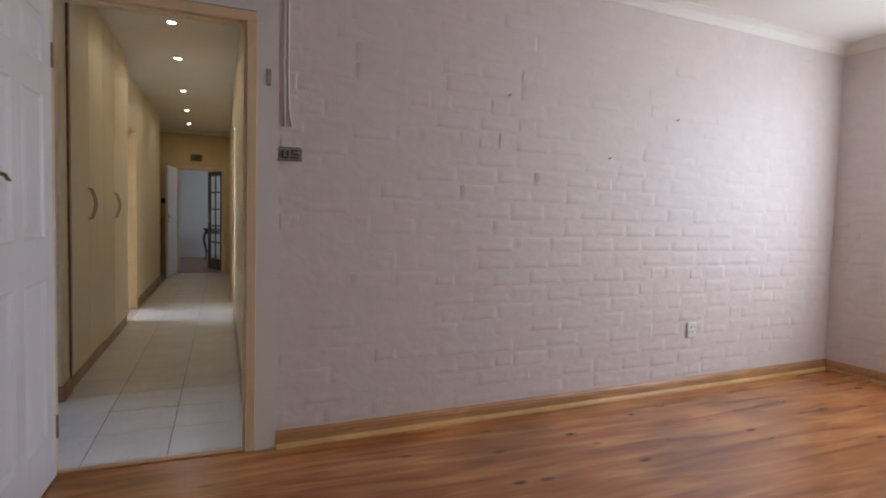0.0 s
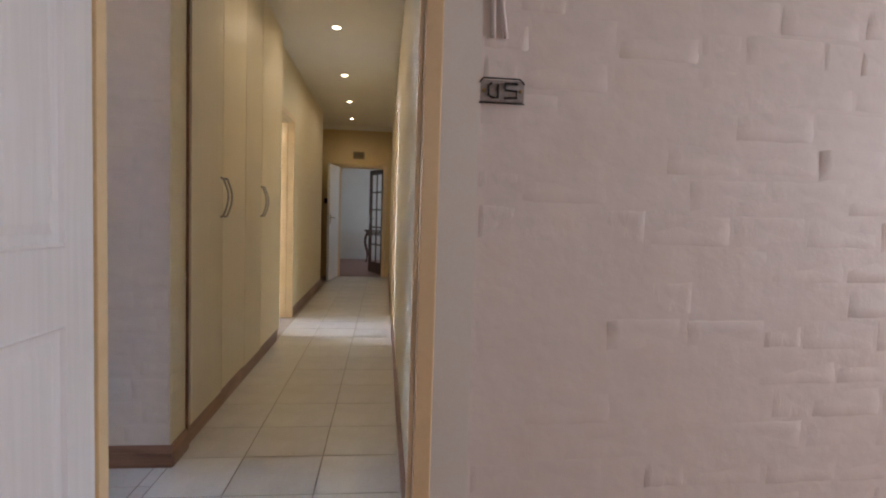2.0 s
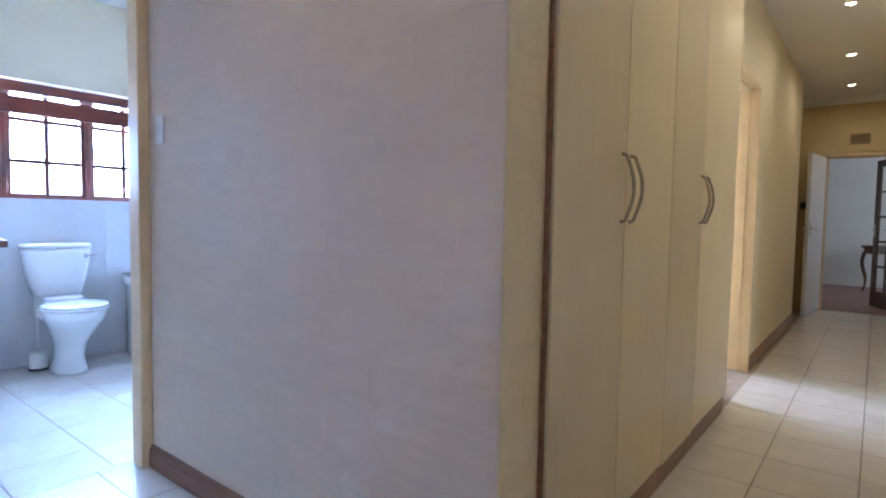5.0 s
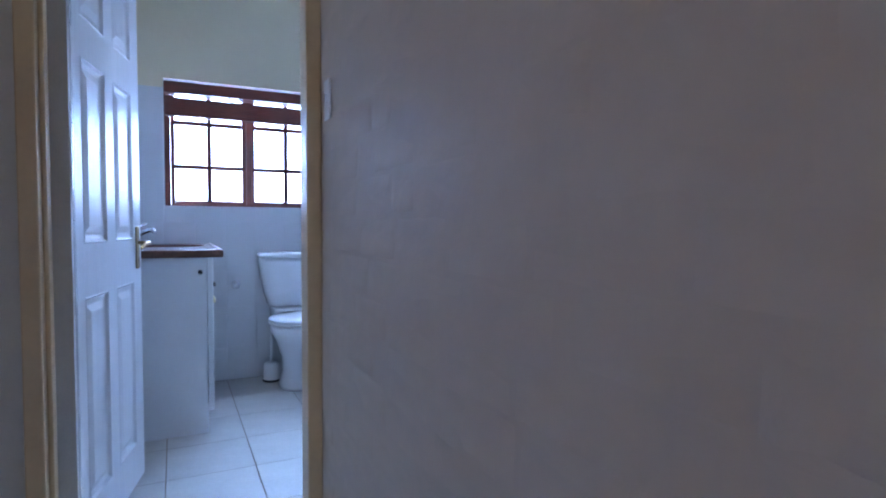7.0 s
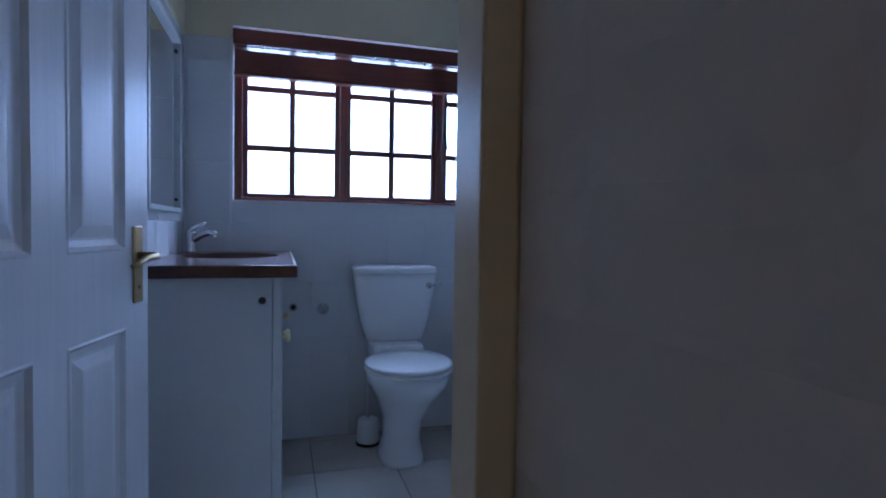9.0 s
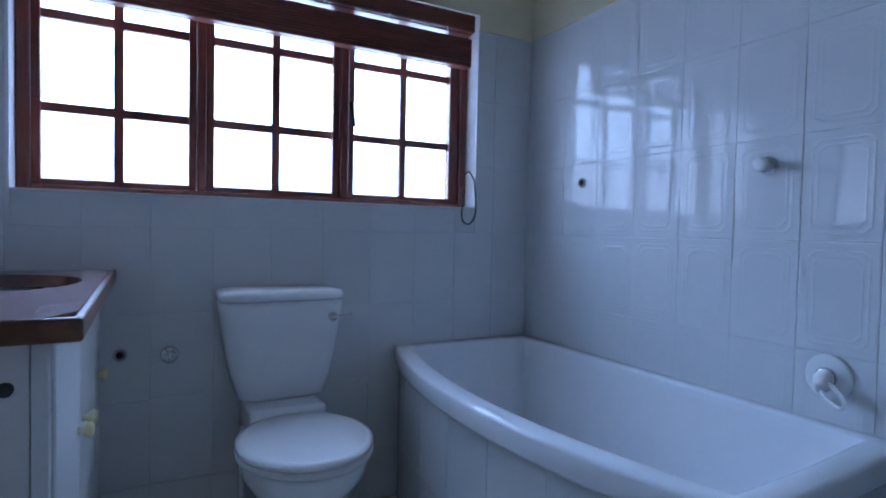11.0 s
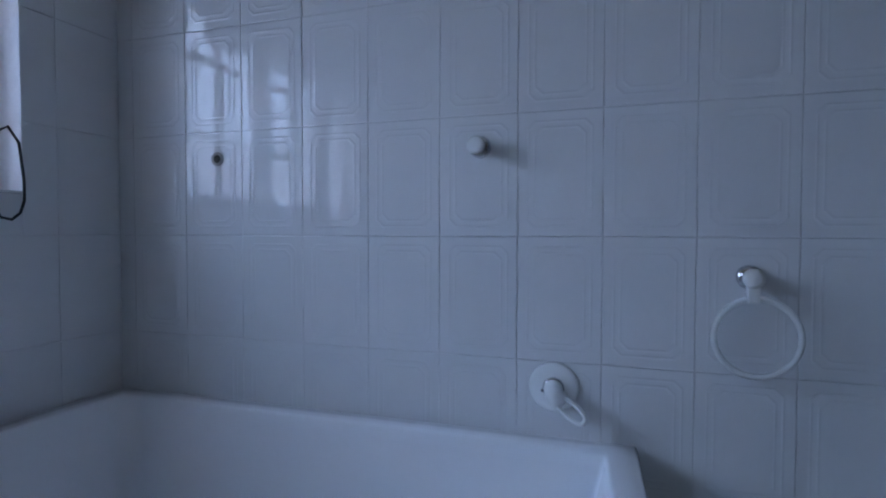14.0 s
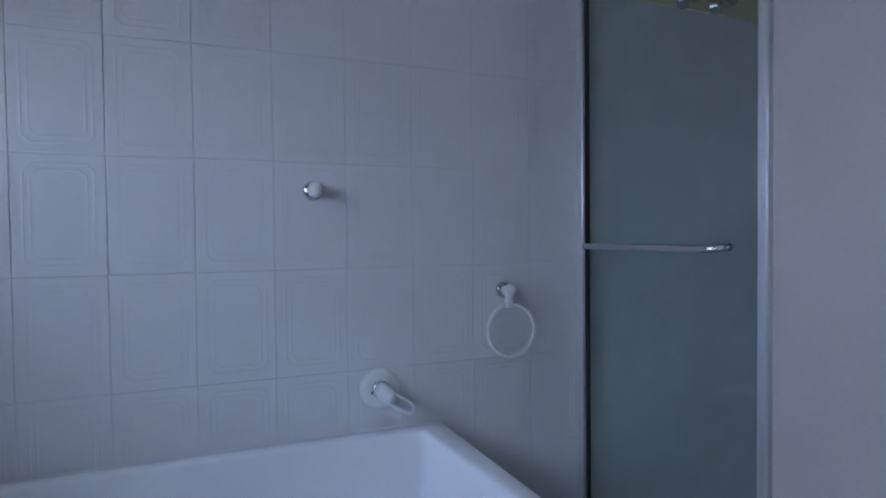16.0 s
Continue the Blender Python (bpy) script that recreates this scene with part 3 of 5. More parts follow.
skirting("baseboard_6", (XR - 0.001, 4.72, 0), (XR - 0.001, YE, 0), (-1, 0, 0), M["skirting_y"], "dark brown wooden skirting")
skirting("baseboard_7", (XL + 0.001, 4.58, 0), (XL + 0.001, 7.25, 0), (1, 0, 0), M["skirting_y"], "dark brown wooden skirting")
skirting("baseboard_8", (-2.78, 0.0555, 0), (-0.86, 0.0555, 0), (0, 1, 0), M["skirting"], "dark brown wooden skirting")
qr = [(0.016, 0.0), (0.036, 0.0), (0.034, 0.01), (0.026, 0.018), (0.016, 0.021)]
qr1 = solid("trim_quarter_1", loft([[Vector((x, -0.001 - u, w)) for u, w in qr] for x in (0.143, XB - 0.02)]), M["quarter"], "pale wooden quarter round along the floor", "trim", "structure")
qr2 = solid("trim_quarter_2", loft([[Vector((XB - 0.001 - u, y, w)) for u, w in qr] for y in (-4.6, -0.02)]), M["oak"], "pale wooden quarter round along the floor", "trim", "structure")
for ob in (wall_bed, wall_right, sk1, sk2, qr1, qr2):
    ob.matrix_world = SKEW
bpy.context.view_layer.update()
solid("threshold", box((-0.79, -0.01, 0.0005), (0.0, 0.035, 0.009), 0.003), M["oak"], "worn wooden threshold strip", "threshold", "structure")


def door_frame(name, a, b, lo, hi, axis, head, mat, stop_at):
    """A steel door frame round an opening from a to b along one axis, with its depth from lo to hi."""
    def bx(u0, u1, v0, v1, z0, z1, bev=0.004):
        return box((u0, v0, z0), (u1, v1, z1), bev, 2) if axis == "x" else box((v0, u0, z0), (v1, u1, z1), bev, 2)
    root = thing(name, Matrix(), "cream painted steel door frame", "door frame", "", "structure")
    part("jamb", bx(a - 0.045, a, lo, hi, 0, head), mat, root)
    part("jamb", bx(b, b + 0.045, lo, hi, 0, head), mat, root)
    part("head", bx(a - 0.045, b + 0.045, lo, hi, head, head + 0.045), mat, root)
    s0, s1 = stop_at, stop_at + 0.05
    part("door_stop", bx(a + 0.0005, a + 0.014, s0, s1, 0, head - 0.001), mat, root)
    part("door_stop", bx(b - 0.014, b - 0.0005, s0, s1, 0, head - 0.001), mat, root)
    part("door_stop", bx(a + 0.014, b - 0.014, s0, s1, head - 0.014, head - 0.0005), mat, root)
    return root


door_frame("door_frame_1", -0.79, 0.0, -0.016, 0.062, "x", 2.05, M["frame_cream"], 0.012)
fr2 = door_frame("door_frame_2", 0.325, 1.06, -2.883, -2.755, "y", 2.05, M["frame_cream"], -2.84)
door_frame("door_frame_3", 3.75, 4.52, -1.21, -1.035, "y", 2.05, M["frame_cream"], -1.15)
door_frame("door_frame_4", 3.85, 4.66, 0.005, 0.165, "y", 2.05, M["frame_cream"], 0.08)
door_frame("door_frame_5", -0.87, -0.11, YE - 0.012, YE + 0.132, "x", 1.93, M["frame_cream"], YE + 0.04)
part("door_stop", box((-2.834, 1.014, 0), (-2.7415, 1.0595, 2.0355), 0.005, 2), M["frame_cream"], fr2)
part("strike_plate", box((-2.87, 1.0535, 0.86), (-2.842, 1.0595, 0.95), 0.001), M["dark"], fr2, "dark steel strike plate")

# ---------------------------------------------------------------- doors


def lever_handle(root, x, z, side, t, flip, mat):
    """Backplate, lever and keyhole on one face of a leaf; side is -1 or 1 in y."""
    y = side * t / 2
    part("backplate", box((x - 0.02, min(y, y + side * 0.006), z - 0.085), (x + 0.02, max(y, y + side * 0.006), z + 0.085), 0.003), mat, root, "dull metal backplate")
    pts = [(x, y, z + 0.02), (x, y + side * 0.045, z + 0.02), (x + flip * 0.02, y + side * 0.052, z + 0.02), (x + flip * 0.07, y + side * 0.05, z + 0.018),
           (x + flip * 0.1, y + side * 0.047, z + 0.006), (x + flip * 0.118, y + side * 0.047, z + 0.004)]
    part("lever", tube(pts, lambda u: 0.0085 - 0.003 * u, 10), mat, root, "curved metal lever", True)
    # A black disc on the plate paints the shade inside the keyhole.
    part("keyhole", lathe([(0.005, y), (0.005, y + side * 0.0068)], 8, "Y", (x, 0, z - 0.05)), M["black"], root, "black disc for the shaded keyhole")


def panel_door(name, m, w, h, label, handle_z, flip=-1, mat=None, drop=0.0):
    t = 0.04
    mat = mat or M["door_white"]
    root = thing(name, m, label, "door")
    st, mid = 0.105, 0.09
    xs = [0, st, (w - mid) / 2, (w + mid) / 2, w - st, w]
    zs = [0.008, 0.21 - drop, 0.865 - drop, 1.03 - drop, 1.6 - drop, 1.72 - drop, h - 0.115, h]
    bm = bmesh.new()
    for side in (1, -1):
        f = bmesh.new()
        for i in range(5):
            for j in range(7):
                x0, x1, z0, z1 = xs[i], xs[i + 1], zs[j], zs[j + 1]
                if i in (1, 3) and j in (1, 3, 5):
                    relief_cell(f, x0, x1, z0, z1, -t / 2, [(0, 0), (0.004, 0.002), (0.012, -0.007), (0.024, -0.009), (0.03, -0.009), (0.052, -0.0015), (0.058, -0.001)])
                else:
                    f.faces.new([f.verts.new(p) for p in ((x0, -t / 2, z0), (x1, -t / 2, z0), (x1, -t / 2, z1), (x0, -t / 2, z1))])
        if side < 0:
            for v in f.verts:
                v.co.y = -v.co.y
            bmesh.ops.reverse_faces(f, faces=f.faces)
        me = bpy.data.meshes.new("tmp")
        f.to_mesh(me)
        f.free()
        bm.from_mesh(me)
        bpy.data.meshes.remove(me)
    for quad in (((0, 1), (0, 0)), ((w, 1), (w, 0))):
        x = quad[0][0]
        bm.faces.new([bm.verts.new(p) for p in ((x, -t / 2, zs[0]), (x, t / 2, zs[0]), (x, t / 2, h), (x, -t / 2, h))])
    for z in (zs[0], h):
        bm.faces.new([bm.verts.new(p) for p in ((0, -t / 2, z), (w, -t / 2, z), (w, t / 2, z), (0, t / 2, z))])
    bmesh.ops.remove_doubles(bm, verts=bm.verts, dist=0.0003)
    part("leaf", bm, mat, root)
    for side in (1, -1):
        lever_handle(root, w - 0.055, handle_z, side, t, flip, M["brass"])
    for z in (0.22, h - 0.25):
        part("hinge", lathe([(0.007, z - 0.05), (0.007, z + 0.05)], 8, "Z", (-0.004, 0.022, 0)), M["brass"], root, "brass hinge")
    return root


panel_door("bedroom_door", pose(-0.782, -0.036, 0.006, 0, 0, -92), 0.76, 2.03, "white six panel bedroom door standing open", 1.235)
panel_door("bathroom_door", pose(-2.9, 0.352, 0.006, 0, 0, 168.5), 0.72, 2.03, "white six panel bathroom door standing open inwards", 0.955, drop=0.042)


def flush_door(name, m, w, h, label):
    root = thing(name, m, label, "door")
    part("leaf", box((0, -0.02, 0.008), (w, 0.02, h), 0.003), M["door_white"], root)
    for side in (1, -1):
        lever_handle(root, w - 0.055, 1.02, side, 0.04, -1, M["chrome"])
    return root


flush_door("corridor_door", pose(-0.9, YE - 0.02, 0.006, 0, 0, -97), 0.74, 1.92, "white flush door standing open at the corridor end")
# ---------------------------------------------------------------- corridor things


def bow_handle(root, y, z0, z1):
    x = -0.972
    pts = [(x - 0.008, y, z0), (x + 0.008, y, z0 + 0.004)] + [(x + 0.012 + 0.026 * math.sin(math.pi * k / 10), y, z0 + 0.006 + (z1 - z0 - 0.012) * k / 10) for k in range(11)] + \
          [(x + 0.008, y, z1 - 0.004), (x - 0.008, y, z1)]
    return part("handle", tube(pts, 0.006, 8), M["nickel"], root, "brushed metal bow handle", True)


CUP = [1.258, 1.752, 2.255, 2.725, 3.47]
HANDLE_SIDE = [1, -1, 1, -1]
for a, b, group in ((0, 2, 0), (2, 4, 1)):
    y0, y1 = CUP[a], CUP[b]
    unit = thing("built_in_cupboard", Matrix(), "tall cream two door built-in cupboard reaching the ceiling", "cupboard", "corridor cupboards")
    part("carcass", box((-1.6, y0 + 0.001, 0.1), (-0.9985, y1 - 0.001, CH - 0.002)), M["dark_edge"], unit)
    part("plinth", box((-1.58, y0, 0.0), (-0.992, y1, 0.1)), M["skirting_y"], unit, "brown wooden plinth")
    for k in range(a, b):
        d0, d1 = CUP[k] + 0.0025, CUP[k + 1] - 0.0025
        door = part("door", box((-0.997, d0, 0.105 + 0.01 * (k % 2)), (-0.975, d1, CH - 0.004), 0.002), M["cupboard"], unit)
        hy = d1 - 0.035 if HANDLE_SIDE[k] > 0 else d0 + 0.035
        bow_handle(door, hy, 1.085, 1.3)
solid("cupboard_side_strip", box((-1.02, 1.2455, 0.0), (-0.982, 1.257, CH - 0.002), 0.001), M["skirting"], "dark brown wooden strip beside the cupboards", "trim", "structure")

# Also builds a fixture for the added, unseen passage downlight.
for lx, ly in ROW_AND_ADDED_LIGHTS:
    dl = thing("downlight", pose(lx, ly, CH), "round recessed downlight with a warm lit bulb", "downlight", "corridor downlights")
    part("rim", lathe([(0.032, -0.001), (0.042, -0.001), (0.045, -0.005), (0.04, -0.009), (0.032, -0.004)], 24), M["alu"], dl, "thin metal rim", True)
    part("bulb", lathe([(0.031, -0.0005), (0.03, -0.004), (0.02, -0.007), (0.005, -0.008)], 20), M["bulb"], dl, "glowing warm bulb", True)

vent = thing("wall_vent", pose(-0.555, YE - 0.001, 2.14), "tan slatted air vent high on the wall", "vent")
part("frame", box((-0.1, -0.012, -0.065), (0.1, 0.0, -0.05), 0.002), M["vent"], vent)
part("frame", box((-0.1, -0.012, 0.05), (0.1, 0.0, 0.065), 0.002), M["vent"], vent)
part("frame", box((-0.1, -0.012, -0.05), (-0.085, 0.0, 0.05), 0.002), M["vent"], vent)
part("frame", box((0.085, -0.012, -0.05), (0.1, 0.0, 0.05), 0.002), M["vent"], vent)
# Near-black sheet instead of an opening; the shade inside is its colour.
part("backing", box((-0.085, -0.003, -0.05), (0.085, 0.0, 0.05)), M["dark"], vent, "dark sheet for the shaded opening")
for k in range(5):
    part("slat", box((-0.085, -0.01, -0.047 + k * 0.02), (0.085, -0.004, -0.036 + k * 0.02)), M["vent"], vent)

# far room: an open glazed door and a table leg beside it
fd = thing("glazed_door", pose(-0.1, 8.75, 0.0, 0, 0, 112), "dark brown glazed door standing open", "door")
gw, gh = 0.7, 1.95
part("stile", box((0, -0.02, 0.01), (0.085, 0.02, gh), 0.003), M["dark_edge"], fd)
part("stile", box((gw - 0.085, -0.02, 0.01), (gw, 0.02, gh), 0.003), M["dark_edge"], fd)
part("rail", box((0.085, -0.02, gh - 0.09), (gw - 0.085, 0.02, gh), 0.003), M["dark_edge"], fd)
part("rail", box((0.085, -0.02, 0.01), (gw - 0.085, 0.02, 0.22), 0.003), M["dark_edge"], fd)
part("muntin", box((gw / 2 - 0.012, -0.012, 0.22), (gw / 2 + 0.012, 0.012, gh - 0.09)), M["dark_edge"], fd)
for k in range(1, 5):
    z = 0.22 + (gh - 0.31) * k / 5
    part("muntin", box((0.085, -0.0125, z - 0.012), (gw - 0.085, 0.0125, z + 0.012)), M["dark_edge"], fd)
pane = part("pane", box((0.085, -0.003, 0.22), (gw - 0.085, 0.003, gh - 0.09)), M["clear"], fd, "clear glass pane")
pane.visible_shadow = False
lever_handle(fd, gw - 0.045, 1.02, 1, 0.04, -1, M["chrome"])
tb = thing("side_table", pose(-0.52, 11.7, 0.0), "small dark wooden side table with curved legs", "table")
part("top", box((-0.02, -0.25, 0.72), (0.5, 0.25, 0.75), 0.008, 2), M["dark_edge"], tb)
part("apron", box((0.02, -0.21, 0.62), (0.46, 0.21, 0.72), 0.004), M["dark_edge"], tb)
for lx in (0.03, 0.45):
    for ly in (-0.2, 0.2):
        s = -1 if lx < 0.1 else 1
        part("leg", tube([(lx + s * (0.03 * math.sin(k / 8 * 2 * math.pi)), ly, 0.64 * (1 - k / 8)) for k in range(9)], lambda u: 0.028 - 0.014 * u, 8), M["dark_edge"], tb, "", True)

# ---------------------------------------------------------------- wall fittings


def wall_plate(name, m, w, h, label, category, rockers):
    root = thing(name, m, label, category)
    part("plate", box((-w / 2, -0.008, -h / 2), (w / 2, 0, h / 2), 0.003, 2), M["plastic"], root)
    for x, z, rw, rh in rockers:
        part("rocker", box((x - rw / 2, -0.012, z - rh / 2), (x + rw / 2, -0.008, z + rh / 2), 0.0015), M["plastic"], root)
    return root


wall_plate("light_switch", pose(-2.63, YP - 0.004, 1.425), 0.06, 0.115, "white plastic light switch on the passage wall", "switch", [(0, 0, 0.014, 0.03)])
sw = thing("light_switch", pose(-1.1, YE - 0.001, 1.33), "small dark light switch in the recess", "switch")
part("plate", box((-0.04, -0.01, -0.045), (0.04, 0, 0.045), 0.003), M["black"], sw)
part("rocker", box((-0.012, -0.015, -0.015), (0.012, -0.01, 0.015), 0.002), M["dark"], sw)
so = wall_plate("power_socket", SKEW @ pose(2.957, -0.006, 0.42), 0.085, 0.1, "white plastic power socket low on the brick wall", "socket", [(0.022, 0.028, 0.014, 0.022)])
for x, z, r in ((-0.012, 0.02, 0.006), (-0.024, -0.014, 0.005), (0.002, -0.014, 0.005)):
    # Flat black discs: shade of the pin holes as colour, nothing is cut.
    part("pin_hole", lathe([(r, -0.0085), (r, -0.0079)], 10, "Y", (x, 0, z)), M["black"], so, "black disc for the shaded pin hole")
bx_ = thing("wall_box_remains", pose(0.197, -0.006, 1.448), "grey metal remains of a small wall box with smeared edges", "wall box")
part("plate", box((-0.058, -0.006, -0.027), (0.058, 0.006, 0.027), 0.003, 2), M["fill"], bx_)
for z in (-0.031, 0.03):
    part("edge", tube([(-0.058, -0.006, z - 0.012 * (z > 0)), (-0.048, -0.008, z), (0.046, -0.008, z), (0.058, -0.006, z - 0.012 * (z > 0))], 0.0022, 6), M["black"], bx_, "dark cracked edge")
for pts in ([(-0.026, -0.008, 0.018), (-0.034, -0.008, 0.012), (-0.034, -0.008, -0.012), (-0.024, -0.008, -0.018), (-0.01, -0.008, -0.018), (-0.01, -0.008, 0.016)],
            [(0.04, -0.008, 0.018), (0.008, -0.008, 0.018), (0.008, -0.008, 0.002), (0.038, -0.008, 0.0), (0.038, -0.008, -0.016), (0.006, -0.008, -0.018)]):
    part("ridge", tube(pts, 0.003, 6), M["dark"], bx_, "dark ridge")
for x in (-0.046, 0.048):
    part("screw", lathe([(0.005, -0.008), (0.004, -0.01)], 8, "Y", (x, 0, 0.0)), M["brass"], bx_)
for k, x in enumerate((0.168, 0.186)):
    pts = [(x - 0.002 * k, -0.006, 2.42), (x, -0.006, 2.1), (x + 0.001, -0.006, 1.8), (x + 0.002 + 0.004 * k, -0.006, 1.66), (x + 0.004 + 0.014 * k, -0.006, 1.58)]
    solid("painted_cable", tube(pts, 0.006, 8), M["brick_white"], "white painted cable down the brick wall", "cable", "", True)
solid("patch_mark", box((0.085, -0.0165, 1.76), (0.108, -0.0125, 1.84), 0.003), M["fill"], "small grey mark on the door plaster", "mark")


def wall_nail(x, z, m=None):
    n = thing("wall_nail", SKEW @ pose(x, -0.004, z), "small bent dark nail in the brick wall", "nail", "wall nails")
    part("shaft", tube([(0, 0.004, 0), (0, -0.014, 0.001), (0.001, -0.02, 0.006)], 0.0022, 6), M["dark"], n)
    part("plug", lathe([(0.006, -0.002), (0.005, -0.0045)], 8, "Y"), M["fill"], n)


for x, z in ((1.417, 1.868), (2.724, 1.85), (2.162, 1.56)):
    wall_nail(x, z)

# ---------------------------------------------------------------- bathroom window


def bar(bm, y0, y1, z0, z1, x0, x1, bev=0.004):
    add_box(bm, (x0, y0, z0), (x1, y1, z1), bev)
    return bm


win = thing("window_1", Matrix(), "red-brown wooden bathroom window with small panes", "window", "", "structure")
XF = -5.09
ZB, ZT = 1.172, 1.985
for y0, y1, z0, z1 in ((0.591, 0.627, ZB, ZT), (2.147, 2.183, ZB, ZT), (0.627, 2.147, ZB, ZB + 0.022), (0.627, 2.147, ZT - 0.03, ZT)):
    part("frame", bar(bmesh.new(), y0, y1, z0, z1, XF - 0.045, XF + 0.035), M["window_wood"], win)
for y0, y1 in ((1.098, 1.129), (1.61, 1.646)):
    part("mullion", bar(bmesh.new(), y0, y1, ZB + 0.022, ZT - 0.03, XF - 0.045, XF + 0.035), M["window_wood"], win)
for k, (y0, y1) in enumerate(((0.627, 1.098), (1.129, 1.61), (1.646, 2.147))):
    fw, fr_ = 0.026, 0.044 if k == 2 else 0.026
    z0, z1 = ZB + 0.022, ZT - 0.03
    bm = bmesh.new()
    for q in ((y0 + 0.001, y0 + fw, z0, z1), (y1 - fr_, y1 - 0.001, z0, z1), (y0 + fw, y1 - fr_, z0, z0 + 0.019), (y0 + fw, y1 - fr_, z1 - 0.047, z1)):
        bar(bm, *q, XF - 0.02, XF + 0.022, 0.003)
    cas = part("casement", bm, M["window_wood"], win)
    ym = (y0 + fw + y1 - fr_) / 2
    part("muntin", bar(bmesh.new(), ym - 0.0145, ym + 0.0145, z0 + 0.019, z1 - 0.047, XF - 0.011, XF + 0.013, 0.002), M["window_wood"], cas)
    for z in (1.438, 1.728):
        part("muntin", bar(bmesh.new(), y0 + fw, y1 - fr_, z - 0.0145, z + 0.0145, XF - 0.012, XF + 0.014, 0.002), M["window_wood"], cas)
    p = part("pane", box((XF - 0.003, y0 + fw, z0 + 0.019), (XF + 0.001, y1 - fr_, z1 - 0.047)), M["clear"], cas, "frosted bright glass pane")
    p.visible_shadow = False
part("stay", tube([(XF + 0.03, 1.657, 1.57), (XF + 0.04, 1.659, 1.53), (XF + 0.038, 1.668, 1.48)], lambda u: 0.009 - 0.004 * u, 8), M["dark"], win, "dark window latch", True)

bl = thing("wooden_blind", Matrix(), "raised red-brown wooden venetian blind", "blind")
part("valance", box((-4.968, 0.595, 1.889), (-4.915, 2.132, 1.958), 0.004), M["blind_wood"], bl)
part("bottom_rail", box((-4.968, 0.6, 1.746), (-4.916, 2.118, 1.765), 0.004), M["blind_wood"], bl)
for k in range(9):
    part("slat", box((-4.966, 0.602, 1.7655 + k * 0.0105), (-4.917, 2.117, 1.7755 + k * 0.0105), 0.001), M["blind_wood"], bl)
part("top_slat", box((-4.966, 0.602, 1.8765), (-4.917, 2.117, 1.8815), 0.002), M["blind_wood"], bl)
for y in (0.72, 0.98, 1.25, 1.5, 1.75, 2.0):
    part("cord", box((-4.914, y - 0.0025, 1.868), (-4.9115, y + 0.0025, 1.8895)), M["plastic"], bl, "pale ladder cord")
loopc = [(-4.953, 2.115, 1.31), (-4.953, 2.14, 1.325), (-4.953, 2.165, 1.29), (-4.953, 2.175, 1.2), (-4.953, 2.175, 1.15), (-4.953, 2.165, 1.12), (-4.953, 2.145, 1.103), (-4.953, 2.12, 1.108),
         (-4.953, 2.108, 1.13), (-4.953, 2.108, 1.17), (-4.953, 2.112, 1.24)]
solid("blind_cord_loop", tube(loopc, 0.0035, 8), M["black"], "black looped blind cord hanging beside the window", "cord", "", True)

# ---------------------------------------------------------------- vanity
van = thing("vanity_cabinet", Matrix(), "white vanity cabinet with ivory knobs under a brown worktop", "cabinet")
part("end_panel", box((-4.02, YV + 0.004, 0.0), (-4.0, 0.785, 0.894), 0.001), M["vanity"], van)
part("carcass", box((-4.966, YV + 0.004, 0.1), (-4.022, 0.785, 0.89), 0.001), M["vanity"], van)
part("stile", box((-4.019, 0.787, 0.115), (-3.996, 0.81, 0.894), 0.001), M["vanity"], van)
part("toe_kick", box((-4.96, YV + 0.004, 0.0), (-4.022, 0.7, 0.098)), M["dark"], van)
for x0, x1, kx in ((-4.964, -4.79, -4.84), (-4.787, -4.387, -4.432), (-4.383, -4.02, -4.34)):
    d = part("door", box((x0, 0.8, 0.115), (x1, 0.816, 0.89), 0.003), M["vanity"], van)
    part("knob", lathe([(0.009, 0.816), (0.007, 0.824), (0.015, 0.833), (0.017, 0.84), (0.01, 0.847)], 14, "Y", (kx, 0, 0.63)), M["plastic_cream"], d, "ivory knob", True)
part("key_boss", lathe([(0.0115, -4.0), (0.0115, -3.993), (0.007, -3.991)], 12, "X", (0, 0.755, 0.817)), M["black"], van, "dark metal lock boss")


def worktop():
    """A slab with an oval cut-out that goes right through."""
    x0, x1, y0, y1, z0, z1 = -4.968, -3.955, YV + 0.003, 0.846, 0.896, 0.93
    cx, cy, rx, ry, n = -4.58, 0.615, 0.24, 0.19, 64
    bm = bmesh.new()
    inner, outer = [], []
    for i in range(n):
        a = 2 * math.pi * i / n
        c, s = math.cos(a), math.sin(a)
        inner.append((cx + rx * c, cy + ry * s))
        tx = ((x1 if c > 0 else x0) - cx) / c if abs(c) > 1e-6 else 1e9
        ty = ((y1 if s > 0 else y0) - cy) / s if abs(s) > 1e-6 else 1e9
        k = min(tx, ty)
        outer.append((cx + k * c, cy + k * s))
    loops = [[bm.verts.new((x, y, z)) for x, y in pts] for z in (z0, z1) for pts in (inner, outer)]
    il, ol, iu, ou = loops
    for i in range(n):
        j = (i + 1) % n
        bm.faces.new((iu[i], ou[i], ou[j], iu[j]))
        bm.faces.new((il[j], ol[j], ol[i], il[i]))
        bm.faces.new((il[i], iu[i], iu[j], il[j]))
        bm.faces.new((ol[j], ou[j], ou[i], ol[i]))
    return bm


wt = thing("vanity_worktop", Matrix(), "brown stone effect worktop with an empty oval basin hole", "worktop")
part("slab", worktop(), M["counter"], wt)
part("edging", box((-4.968, 0.8462, 0.893), (-3.9545, 0.86, 0.931), 0.0062, 3), M["counter_edge"], wt, "brown wooden front edge")
